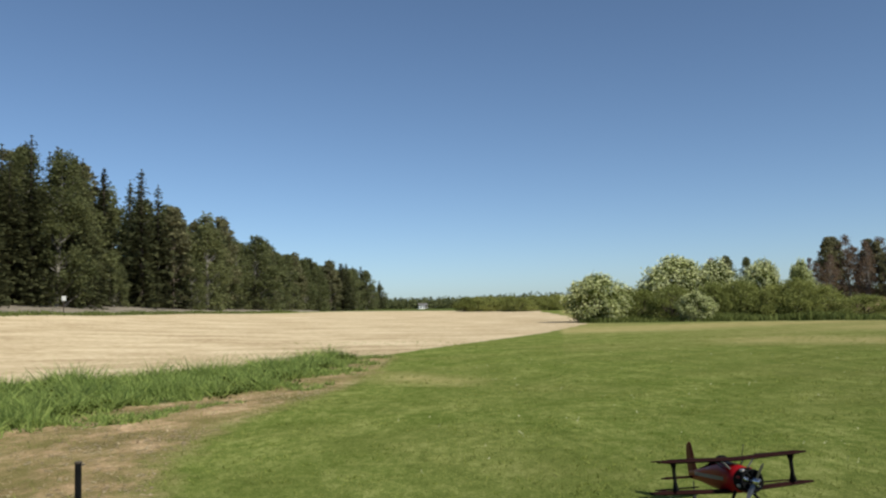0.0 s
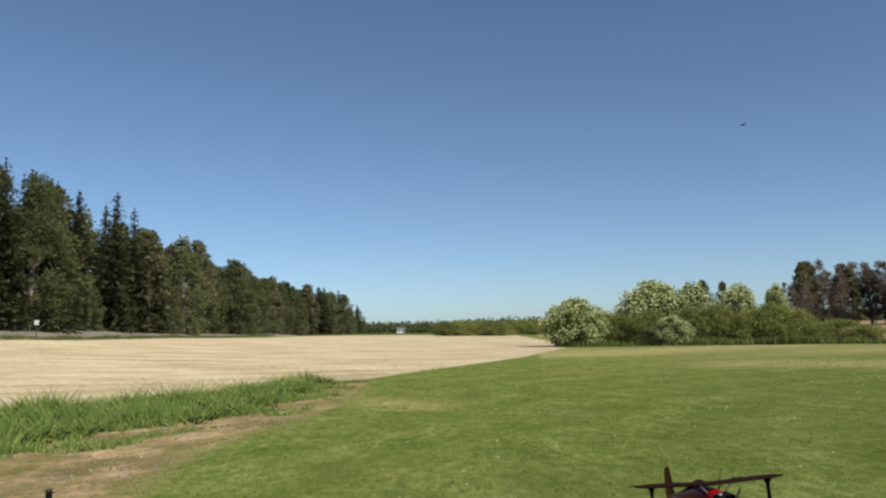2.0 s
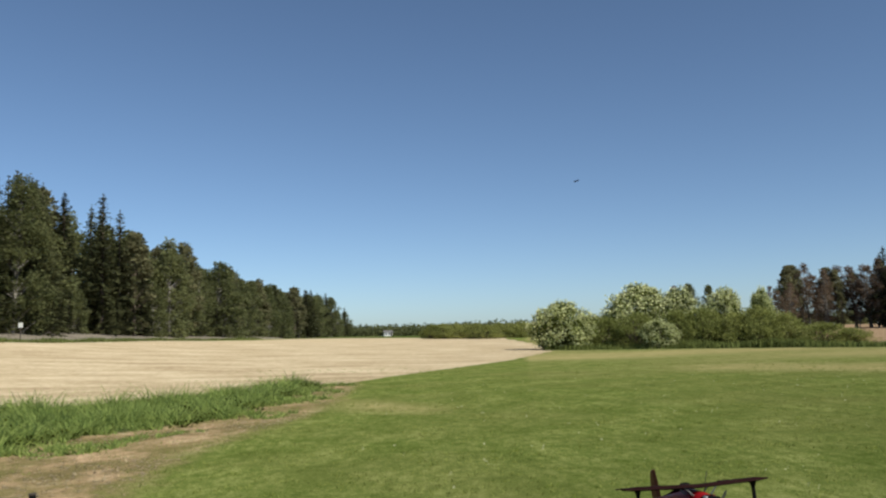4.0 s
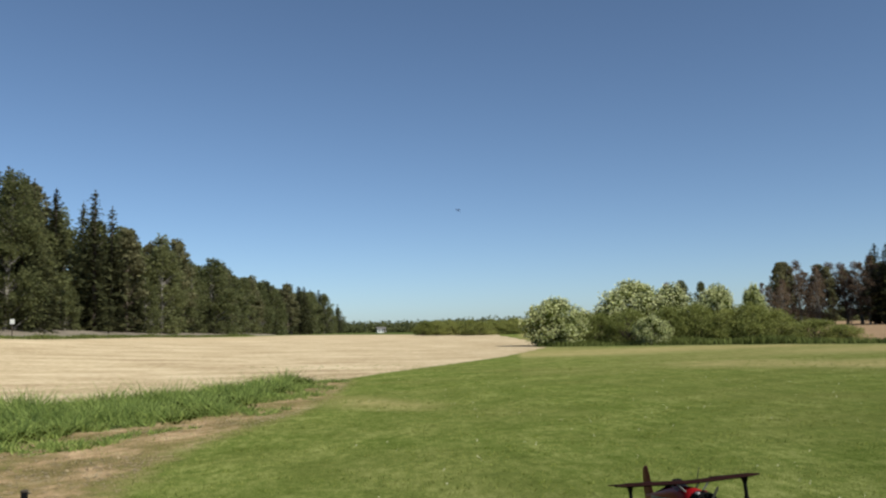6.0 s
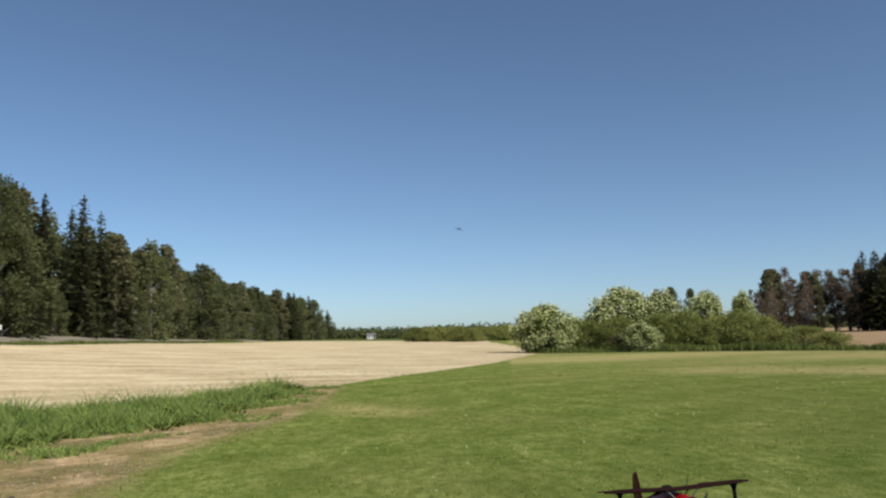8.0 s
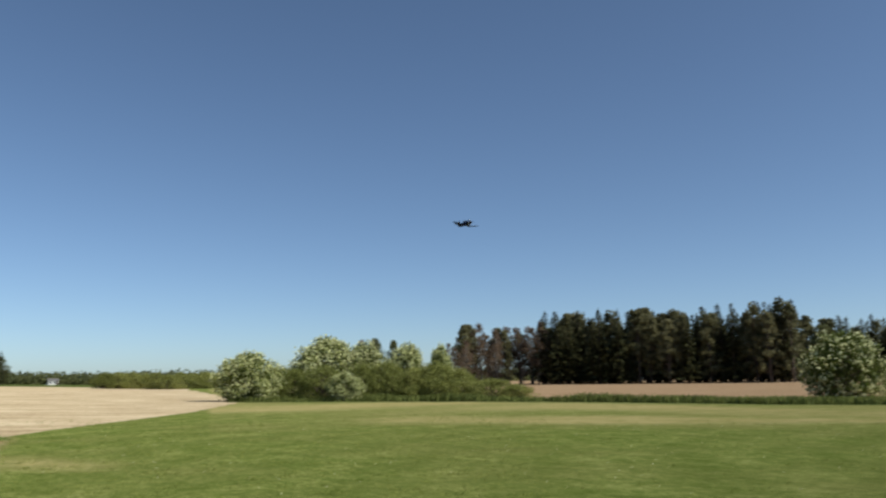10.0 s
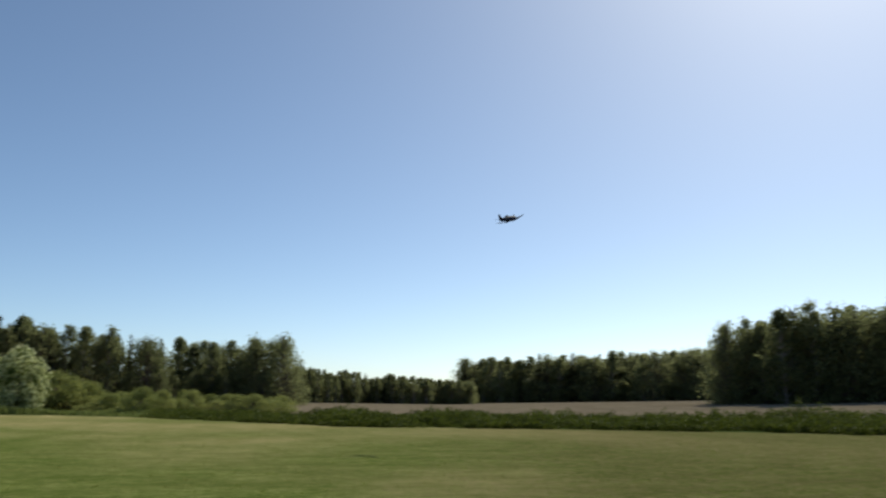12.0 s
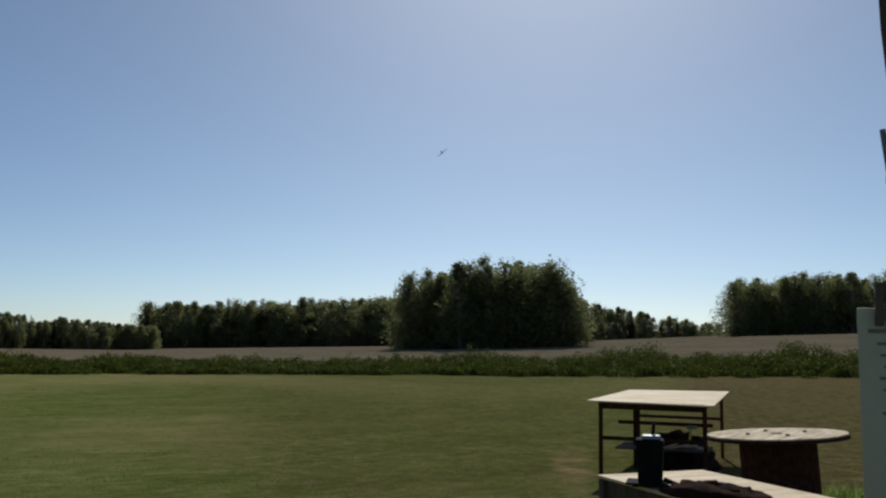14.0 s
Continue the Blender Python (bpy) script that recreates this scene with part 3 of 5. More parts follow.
def wood(rng, a0, a1, d0, d1, kinds, h0, h1, gap, rows=3, group="", deep=6.0, mass=""):
    """A belt of trees between two bearings, with young growth at its foot."""
    for row in range(rows):
        a = a0 + rng.uniform(0, 0.6)
        while a < a1:
            f = (a - a0) / (a1 - a0)
            d = d0 + (d1 - d0) * f + row * deep + rng.normal(0, 1.5)
            kind = kinds[int(rng.integers(len(kinds)))]
            h = (h0 + (h1 - h0) * f) * rng.uniform(0.86, 1.10)
            if row == 0 and rng.uniform() < 0.3:
                h *= rng.uniform(0.3, 0.6)
            grow(kind, rng, a, d, h, group=group, mass=mass)
            a += math.degrees(gap * rng.uniform(0.7, 1.3) / d)


forest_left()
rng = np.random.default_rng(2)
g = "pine and spruce wood behind the field"
wood(rng, 22.9, 25.0, 205, 208, ["bare"], 9.6, 11.5, 2.6, 2, g)
wood(rng, 16.9, 19.8, 190, 190, ["bare", "birch"], 11.4, 10.2, 4.2, 1, g)
wood(rng, 20.6, 22.6, 220, 220, ["bare"], 11.8, 12.4, 6.0, 1, g)
wood(rng, 24.3, 30.0, 214, 212, ["pine", "bare", "bare", "bare"], 15.0, 14.6, 3.2, 3, g)
wood(rng, 29.6, 45.8, 212, 205, ["pine", "spruce", "spruce", "pine", "spruce", "pine"], 17.2, 18.2, 2.3, 4, g)
wood(rng, 45.4, 56.2, 230, 225, ["pine", "spruce", "birch"], 15.5, 13.5, 3.2, 3, g)
g = "mixed wood beyond the hedge"
wood(rng, 55.7, 59.0, 150, 150, ["broad", "birch"], 14.2, 13.6, 3.0, 3, g)
wood(rng, 58.8, 63.0, 150, 150, ["bare", "spruce", "birch"], 14, 15.5, 2.6, 3, g)
wood(rng, 62.6, 68.0, 150, 150, ["spruce", "spruce", "spruce", "birch"], 15.6, 15.2, 1.9, 4, g, 4.5)
wood(rng, 67.3, 71.0, 148, 148, ["birch"], 14.2, 13.6, 2.8, 2, g)
wood(rng, 70.4, 78.8, 152, 150, ["spruce", "spruce", "spruce", "birch"], 13.0, 13.2, 1.8, 4, g, 4.5)
wood(rng, 78.0, 87.0, 150, 150, ["birch", "broad", "birch", "spruce"], 13.2, 10.5, 2.5, 3, g)
wood(rng, 87.0, 92.6, 152, 152, ["birch", "broad", "birch"], 10.8, 11.8, 2.5, 3, g)
wood(rng, 92.2, 94.6, 146, 146, ["broad"], 13.2, 13.0, 2.8, 2, g)
g = "far forest behind the brown field"
wood(rng, 94, 106.6, 205, 232, ["birch", "birch", "birch", "spruce"], 8.6, 6.2, 1.5, 4, g, 4.0, mass="far_forest")
wood(rng, 105.9, 123.5, 268, 255, ["birch", "broad", "birch", "spruce"], 13.6, 15.0, 2.5, 4, g, mass="far_forest")
g = "grove of broad trees in the field"
wood(rng, 122.8, 125.5, 142, 140, ["broad", "birch"], 12.4, 14.0, 3.4, 3, g, 5)
wood(rng, 125.0, 132.6, 138, 138, ["broad", "broad", "broad", "birch"], 14.4, 14.6, 2.6, 3, g, 5)
wood(rng, 132.4, 134.6, 140, 142, ["broad"], 13.4, 10.0, 3.2, 2, g, 5)
wood(rng, 133.6, 143.5, 262, 330, ["broad", "birch", "spruce", "pine"], 14.0, 5.0, 3.0, 3, g)
wood(rng, 144.3, 152.5, 172, 172, ["broad", "broad", "birch"], 11.4, 11.8, 2.7, 4, g, 5)
wood(rng, 153, 176, 180, 180, ["broad", "birch"], 12, 12, 7, 1, g)
wood(rng, 182, 318, 120, 120, ["birch", "spruce"], 15, 15, 9, 1, "wood behind the airfield", mass="back_wood")

# bushes along the lawn's rim: bearing, distance, height, width
g = "bushes along the lawn edge"
for az, d, h, w in [(10.3, 83, 4.4, 5.9), (15.2, 90, 6.0, 6.8), (17.7, 91, 5.6, 5.6), (16.5, 79, 2.5, 3.2), (20.6, 87, 5.2, 3.9), (48.2, 79, 5.4, 6.8), (54.0, 77, 4.1, 5.2), (57.0, 77, 3.9, 4.6),
                    (60.1, 79, 4.5, 4.0), (64.4, 84, 2.1, 2.6), (78.3, 77, 5.0, 4.3), (22.9, 88, 5.1, 2.6)]:
    grow("cherry" if az < 40 or az > 70 else "budding_cherry", rng, az, d, h, w / 6.0, g)
for az, d, h, w in [(12.2, 88, 3.2, 5), (13.2, 85, 2.9, 5), (15.0, 83, 3.2, 5), (17.6, 84, 3.3, 5.5), (19.2, 84, 3.4, 5), (21.2, 84, 3.0, 5), (22.6, 84, 3.4, 5), (24.2, 85, 2.8, 4.6), (26.4, 84, 1.9, 6),
                    (28.0, 84, 1.4, 4), (51.8, 84, 3.8, 5), (53.0, 88, 4.2, 5),]:
    grow("willow", rng, az, d, h, w / 6.0, g)
for az in np.arange(66.4, 79.8, 0.5):
    grow("willow", rng, float(az), 91 + rng.uniform(-5, 5), rng.uniform(2.2, 3.4) + 0.9 * math.sin((az - 66) * 0.32), rng.uniform(0.55, 1.05), g)
for az in np.arange(79.6, 94.0, 0.55):
    grow("willow", rng, float(az), 86 + rng.uniform(-7, 8), rng.uniform(0.9, 2.1), rng.uniform(0.35, 0.7), g)
for az, d, h, w in [(80.6, 84, 3.4, 5.0), (82.2, 86, 2.6, 4.2), (85.4, 74, 2.2, 3.2), (86.6, 78, 2.0, 2.2)]:
    grow("willow", rng, az, d, h, w / 6.0, g)
for az in np.arange(1.5, 9.0, 0.75):
    grow("willow", rng, float(az), 205 + rng.uniform(-12, 12), rng.uniform(2.6, 4.0), 1.1, g)


def mass_of_trees(name, label):
    """Trees too far or too deep to count, as one body."""
    verts, faces, index, mats, base = [], [], [], [], 0
    for src, m in massed[name]:
        for ch in src.children:
            me = ch.data
            co = np.empty(len(me.vertices) * 3, np.float32)
            me.vertices.foreach_get("co", co)
            mm = np.array(m)
            verts.append(co.reshape(-1, 3) @ mm[:3, :3].T + mm[:3, 3])
            if me.materials[0] not in mats:
                mats.append(me.materials[0])
            for p in me.polygons:
                faces.append([base + i for i in p.vertices])
            index += [mats.index(me.materials[0])] * len(me.polygons)
            base += len(me.vertices)
    tagged(new(name, mesh_of(name, np.concatenate(verts).tolist(), faces, mats, index=index)), label, "forest", kind="stuff")


mass_of_trees("deep_forest", "inner rows of a mixed birch and spruce forest")
mass_of_trees("far_forest", "far mixed forest behind the brown field")
mass_of_trees("back_wood", "birch and spruce wood behind the airfield")
for kind in stock:
    for ob in stock[kind]:
        for o in (*ob.children_recursive, ob):
            bpy.data.objects.remove(o)


def far_woods():
    """Wooded ridges on the horizon, as one body of small crowns."""
    rng = np.random.default_rng(5)
    verts, faces = [], []
    for a0, a1, d, h, n in ((-5.5, 4.5, 760, 9.0, 340), (2.5, 30, 900, 12.5, 800), (-60, -27, 700, 16, 300), (44, 96, 620, 9, 900), (134, 160, 650, 9, 400)):
        for _ in range(n):
            az = rng.uniform(a0, a1)
            dd = d * rng.uniform(0.93, 1.07)
            x, y = polar(az, dd)
            z = float(land(x, y))
            hh = h * rng.uniform(0.75, 1.2)
            pts = rng.normal(size=(34, 3)) * np.array([2.2, 2.2, hh * 0.26]) + np.array([x, y, z + hh * 0.45])
            pts[:, 2] = np.clip(pts[:, 2], z, z + hh)
            v, f = leaf_quads(rng, pts, 1.5, 0, 1, 3)
            faces.extend((f + len(verts)).tolist())
            verts.extend(v.tolist())
    tagged(new("far_woods", mesh_of("far_woods", verts, faces, [BIRCH])), "wooded ridges on the far horizon", "forest", kind="stuff")


far_woods()


def blade_field(name, x, y, z, h, spread, width, mat, label, category, seed, n=5):
    """Upright bent blades, two triangles each, at the given feet."""
    rng = np.random.default_rng(seed)
    k = len(x)
    a = rng.uniform(0, 2 * np.pi, k)
    lean = rng.normal(0, 1, (k, 2)) * (h * spread)[:, None]
    foot = np.stack([x, y, z - 0.02], -1)
    side = np.stack([np.cos(a), np.sin(a), np.zeros(k)], -1) * width * rng.uniform(0.6, 1.4, (k, 1))
    mid = foot + np.stack([lean[:, 0] * 0.3, lean[:, 1] * 0.3, h * 0.6], -1)
    tip = foot + np.stack([lean[:, 0], lean[:, 1], h], -1)
    v = np.stack([foot - side, foot + side, mid + side * 0.8, tip, mid - side * 0.8] if n == 5 else [foot - side, foot + side, tip], 1).reshape(-1, 3)
    f = np.arange(k * n)
    me = bpy.data.meshes.new(name)
    me.vertices.add(k * n)
    me.vertices.foreach_set("co", v.astype(np.float32).ravel())
    me.loops.add(k * n)
    me.loops.foreach_set("vertex_index", f.ravel().astype(np.int32))
    me.polygons.add(k)
    me.polygons.foreach_set("loop_start", (np.arange(k) * n).astype(np.int32))
    me.update(calc_edges=True)
    me.materials.append(mat)
    tagged(new(name, me), label, category, kind="stuff")


def scatter(rng, n, a0, a1, d0, d1):
    az = np.radians(rng.uniform(a0, a1, n))
    d = np.sqrt(rng.uniform(d0 * d0, d1 * d1, n))
    return d * np.sin(az), d * np.cos(az)


def clump(x, y, s, seed=0.0):
    """A smooth 0..1 patchiness over the ground."""
    return 0.5 + 0.25 * (np.sin(x * s + 1.7 * np.sin(y * s * 0.71 + seed)) + np.sin(y * s * 1.13 + 1.9 * np.sin(x * s * 0.63 + seed * 2)))


def grasses():
    rng = np.random.default_rng(7)
    # lawn
    x, y = scatter(rng, 160000, -24, 30, 6.0, 38)
    x2, y2 = scatter(rng, 105000, 30, 158, 8.0, 40)
    x, y = np.append(x, x2), np.append(y, y2)
    near = rng.uniform(0, 1, len(x)) < np.clip((40 - np.hypot(x, y)) / 26, 0, 1)
    x, y = x[near], y[near]
    keep = (inside(x, y, BARE_DIRT, 0.3) < 0.5 * rng.uniform(0.6, 1.4, len(x))) & (inside(x, y, REED_BED, 0.2) < 0.5)
    x, y = x[keep], y[keep]
    h = (0.014 + 0.018 * clump(x, y, 1.9) + 0.022 * clump(x, y, 5.3, 3.0)) * rng.uniform(0.4, 1.5, len(x))
    blade_field("lawn_grass", x, y, land(x, y), h, 0.8, 0.011, BLADE, "short mown lawn grass blades", "grass", 8, 3)
    # loose taller tufts that stand out of the lawn
    tx, ty = scatter(rng, 4200, -12, 30, 7, 46)
    sx, sy = scatter(rng, 2600, 30, 157, 9, 40)
    tx, ty = np.append(tx, sx), np.append(ty, sy)
    keep = (inside(tx, ty, BARE_DIRT, 0.3) < 0.4) & (inside(tx, ty, REED_BED, 0.2) < 0.5) & (clump(tx, ty, 0.55, 4.0) > rng.uniform(0.1, 0.75, len(tx)))
    tx, ty = tx[keep], ty[keep]
    n = 22
    ang, rad = rng.uniform(0, 2 * np.pi, len(tx) * n), np.abs(rng.normal(0, 0.06, len(tx) * n))
    x, y = np.repeat(tx, n) + np.cos(ang) * rad, np.repeat(ty, n) + np.sin(ang) * rad
    h = np.repeat(0.024 + 0.034 * rng.uniform(0, 1, len(tx)) ** 2, n) * rng.uniform(0.5, 1.2, len(x))
    blade_field("lawn_tufts", x, y, land(x, y), h, 0.5, 0.010, TUFT, "taller tufts of grass scattered over the lawn", "grass", 18, 3)
    # tall grass in uneven tufts
    cx, cy = scatter(rng, 9000, -48, -4.5, 9, 34)
    keep = inside(cx, cy, REED_BED, 1.0) > rng.uniform(0.3, 0.7, len(cx))
    cx, cy = cx[keep][:1500], cy[keep][:1500]
    fx, fy = scatter(rng, 5200, -46, -4, 9, 33)
    fringe = (inside(fx, fy, REED_BED, 1.8) > 0.08) & (inside(fx, fy, REED_BED, 0.3) < 0.6) & (inside(fx, fy, STRAW_FIELD, 0.3) < 0.5) & (clump(fx, fy, 1.3, 7.0) > rng.uniform(0.3, 0.8, len(fx)))
    cx, cy = np.append(cx, fx[fringe][:420]), np.append(cy, fy[fringe][:420])
    tall = (0.12 + 0.44 * clump(cx, cy, 2.6, 0.6) * rng.uniform(0.3, 1.35, len(cx))) * np.clip(inside(cx, cy, REED_BED, 1.6) * 1.5, 0.35, 1)
    n = 46
    ang, rad = rng.uniform(0, 2 * np.pi, len(cx) * n), np.abs(rng.normal(0, 0.12, len(cx) * n))
    ox, oy = np.cos(ang) * rad, np.sin(ang) * rad
    x, y = np.repeat(cx, n) + ox, np.repeat(cy, n) + oy
    h = np.repeat(tall, n) * rng.uniform(0.35, 1.15, len(x)) * np.clip(1.15 - rad * 1.6, 0.4, 1.2)
    blade_field("tall_grass", x, y, land(x, y), h, 0.8, 0.019, REED, "tall fresh green grass beside bare dirt", "grass", 9, 3)
    # leafy weeds among the tall grass
    x, y = scatter(rng, 1500, -46, -5, 11, 31)
    keep = (inside(x, y, REED_BED, 0.9) > 0.25) & (clump(x, y, 1.3, 2.2) > 0.5)
    feet = np.stack([x[keep], y[keep], land(x[keep], y[keep])], -1)
    pts = np.repeat(feet, 40, 0) + np.abs(rng.normal(0, 1, (len(feet) * 40, 3))) * np.array([0.0, 0.0, 0.10]) + rng.normal(0, 0.13, (len(feet) * 40, 3)) * np.array([1, 1, 0.1])
    v, f = leaf_quads(rng, pts, 0.038)
    tagged(new("leafy_weeds", mesh_of("leafy_weeds", v.tolist(), f.tolist(), [WEED])), "leafy weeds among the tall grass", "weeds", kind="stuff")
    # dry stalks and green shoots on the bare patch
    x, y = scatter(rng, 60000, -45, -3, 7, 33)
    keep = inside(x, y, BARE_DIRT, 0.8) > 0.4
    x, y = x[keep], y[keep]
    blade_field("dry_grass", x, y, land(x, y), 0.012 + 0.04 * rng.uniform(0, 1, len(x)), 0.9, 0.009, STRAW_BLADE, "dry trampled grass on bare dirt", "grass", 10, 3)
    x, y = scatter(rng, 52000, -45, -3, 7, 33)
    keep = (inside(x, y, BARE_DIRT, 0.8) > 0.4) & (clump(x, y, 1.6, 5.0) > 0.5)
    x, y = x[keep], y[keep]
    blade_field("green_shoots", x, y, land(x, y), 0.02 + 0.05 * rng.uniform(0, 1, len(x)) ** 2, 0.7, 0.007, BLADE, "sparse green shoots on bare dirt", "grass", 14, 3)
    # flattened straw lying on the bare patch
    x, y = scatter(rng, 60000, -45, -3, 7, 33)
    keep = (inside(x, y, BARE_DIRT, 1.0) > 0.45) & (clump(x, y, 1.1, 3.0) > rng.uniform(0.35, 0.8, len(x)))
    pts = np.stack([x[keep], y[keep], land(x[keep], y[keep]) + 0.006], -1)[:3600]
    v, f = leaf_quads(rng, pts, 0.028, 0.9, 2.2, 3)
    tagged(new("straw_litter", mesh_of("straw_litter", v.tolist(), f.tolist(), [STRAW_BLADE])), "flattened dry straw lying on bare dirt", "straw", kind="stuff")
    # rank clumps by the spool table
    cx, cy = scatter(rng, 26, 149.6, 152.2, 8.6, 11.5)
    x, y = np.repeat(cx, 60) + rng.normal(0, 0.10, len(cx) * 60), np.repeat(cy, 60) + rng.normal(0, 0.10, len(cx) * 60)
    blade_field("rank_grass", x, y, land(x, y), 0.10 + 0.16 * rng.uniform(0, 1, len(x)), 0.4, 0.010, REED, "rank green grass clumps on worn ground", "grass", 21, 3)
    # rough grass on the shoulder of the gravel road
    y = rng.uniform(45, 235, 15000)
    x = -42.3 + rng.normal(0, 0.9, len(y))
    h = (0.18 + 0.5 * clump(x, y, 0.4, 2.0)) * rng.uniform(0.4, 1.1, len(y))
    blade_field("shoulder_grass", x, y, land(x, y), h, 0.35, 0.06, VERGE, "rough green grass along the gravel road", "grass", 31, 3)
    # verge at the lawn's rim
    az = rng.uniform(9, 86, 22000)
    d = np.array([rim(a) for a in az]) + rng.uniform(0, 6, len(az)) + 1.0
    x, y = d * np.sin(np.radians(az)), d * np.cos(np.radians(az))
    h = (0.25 + 0.6 * clump(x, y, 0.5)) * rng.uniform(0.5, 1.1, len(az))
    blade_field("verge_grass", x, y, land(x, y), h, 0.35, 0.05, VERGE, "rough green grass verge along the lawn", "grass", 11)


def ditch_weeds():
    """Lush weeds along the ditch: leafy mounds of uneven height, lower and broken at the lawn's rim."""
    rng = np.random.default_rng(12)
    pts = []
    for _ in range(2400):
        az = rng.uniform(86, 157)
        f = rng.uniform(0, 1)
        front = rng.uniform() < 0.22
        d = rim(az) + (rng.uniform(-1.0, 0.6) if front else 1.2 + 8.3 * f) - (1.5 if az > 128 else 0) * float(clump(np.array(az), np.array(0.0), 1.7))
        x, y = polar(az, d)
        lush = 0.5 + 0.55 * noise.noise(Vector((x * 0.30, y * 0.30, 4.0))) + 0.35 * noise.noise(Vector((x * 0.9, y * 0.9, 8.0)))
        lush = min(1.0, max(0.0, lush))
        if front and lush < 0.42:
            continue
        tall = 1.5 if az > 128 else 1.25 if az > 118 else 1.0 if az > 96 else 0.7
        h = (rng.uniform(0.22, 0.5) if front else (0.48 + 0.55 * lush if az < 116 else 0.26 + 1.1 * lush ** 1.4) * rng.uniform(0.6, 1.2) * (0.75 + 0.4 * f)) * tall
        r = rng.uniform(0.35, 0.6) if front or rng.uniform() < 0.45 else rng.uniform(0.7, 1.5)
        k = 120 if r < 0.7 else 300
        p = rng.normal(size=(k, 3))
        p /= np.linalg.norm(p, axis=1, keepdims=True)
        p[:, 2] = np.abs(p[:, 2])
        p *= rng.uniform(0.55, 1, (k, 1)) ** 0.5
        pts.append(p * np.array([r, r, h]) + np.array([x, y, float(land(x, y))]))
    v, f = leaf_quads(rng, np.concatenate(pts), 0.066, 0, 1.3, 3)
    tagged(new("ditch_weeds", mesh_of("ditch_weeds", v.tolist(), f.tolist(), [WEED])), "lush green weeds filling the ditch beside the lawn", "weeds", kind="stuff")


def lawn_flowers():
    rng = np.random.default_rng(13)
    x, y = scatter(rng, 330, -4, 70, 7, 34)
    pts = np.stack([x, y, land(x, y) + 0.05], -1)
    v, f = leaf_quads(rng, np.repeat(pts, 4, 0) + rng.normal(0, 0.012, (len(pts) * 4, 3)), 0.010)
    tagged(new("lawn_flowers", mesh_of("lawn_flowers", v.tolist(), f.tolist(), [CREAM])), "small white flower heads dotted over the lawn", "flowers", kind="stuff")


grasses()
ditch_weeds()
lawn_flowers()


# ---- far small things ----
def road_bank():
    """A gravel road on a low bank before the forest."""
    ys = np.linspace(20, 300, 60)
    rings = []
    for y in ys:
        row = []
        for x, up in ((-55, 0.9), (-50.5, 0.75), (-45, 0.25), (-43, -0.3)):
            x = x + max(0, (y - 300) / 170) * 14
            row.append((x, y, float(land(x, y)) + up))
        rings.append(row)
    bm = loft_bm([[*r, (r[3][0], r[3][1], r[3][2] - 0.6), (r[0][0], r[0][1], r[0][2] - 0.6)] for r in rings])
    me = bpy.data.meshes.new("road")
    bm.to_mesh(me)
    bm.free()
    me.materials.append(ROAD)
    tagged(new("road", me), "pale gravel road on a low bank", "road", kind="structure")


def house(az, d, w, depth, h, label):
    x, y = polar(az, d)
    ob = thing("house", pose(x, y, float(land(x, y)), 0, 0, 12), label, "house")
    part("wall", box_bm(w, depth, h, (0, 0, h / 2)), WHITE, ob)
    bm = bmesh.new()
    vs = [bm.verts.new(p) for p in ((-w / 2 - 0.3, -depth / 2 - 0.3, h), (w / 2 + 0.3, -depth / 2 - 0.3, h), (w / 2 + 0.3, depth / 2 + 0.3, h), (-w / 2 - 0.3, depth / 2 + 0.3, h),
                                    (-w / 2 - 0.3, 0, h + depth * 0.3), (w / 2 + 0.3, 0, h + depth * 0.3))]
    for f in ((0, 1, 5, 4), (2, 3, 4, 5), (0, 4, 3), (1, 2, 5), (0, 3, 2, 1)):
        bm.faces.new([vs[i] for i in f])
    part("roof", bm, TAR, ob)
    for k in (-0.28, 0.1):
        win = part("window", box_bm(0.9, 0.06, 0.9, (w * k, -depth / 2 - 0.02, h * 0.55)), CANOPY, ob)
        part("window_frame", box_bm(1.1, 0.05, 0.1, (w * k, -depth / 2 - 0.03, h * 0.55 - 0.5)), WHITE, win)
    part("door", box_bm(0.9, 0.06, 1.9, (w * 0.36, -depth / 2 - 0.02, 0.97)), TIMBER, ob)
    return ob


def post_sign():
    ob = thing("marker_post", stand(-24.2, 106), "white topped marker post beside the gravel road", "post")
    part("post", tube_bm((0, 0, -0.2), (0, 0, 1.6), 0.06), TIMBER, ob)
    part("plate", box_bm(0.5, 0.05, 0.55, (0, 0, 1.85), 0.02), WHITE, ob, "white plate")
    part("bracket", box_bm(0.2, 0.08, 0.1, (0, 0, 1.55)), STEEL, ob)


road_bank()
house(-1.48, 430, 4.2, 3.4, 1.9, "small white house far across the field")
house(2.2, 300, 1.6, 1.4, 0.9, "tiny white shed far across the field")
post_sign()


def stake():
    x, y = -3.02, 7.0
    ob = thing("stake", pose(x, y, float(land(x, y))), "dark square wooden stake in the dry ground", "stake")
    part("post", box_bm(0.042, 0.042, 0.62, (0, 0, 0.21), 0.005), BLACK, ob)
    part("cap", box_bm(0.048, 0.048, 0.016, (0, 0, 0.526), 0.004), TIMBER, ob)
    part("nail", tube_bm((0.015, 0, 0.50), (0.05, -0.01, 0.51), 0.005), STEEL, ob)


stake()


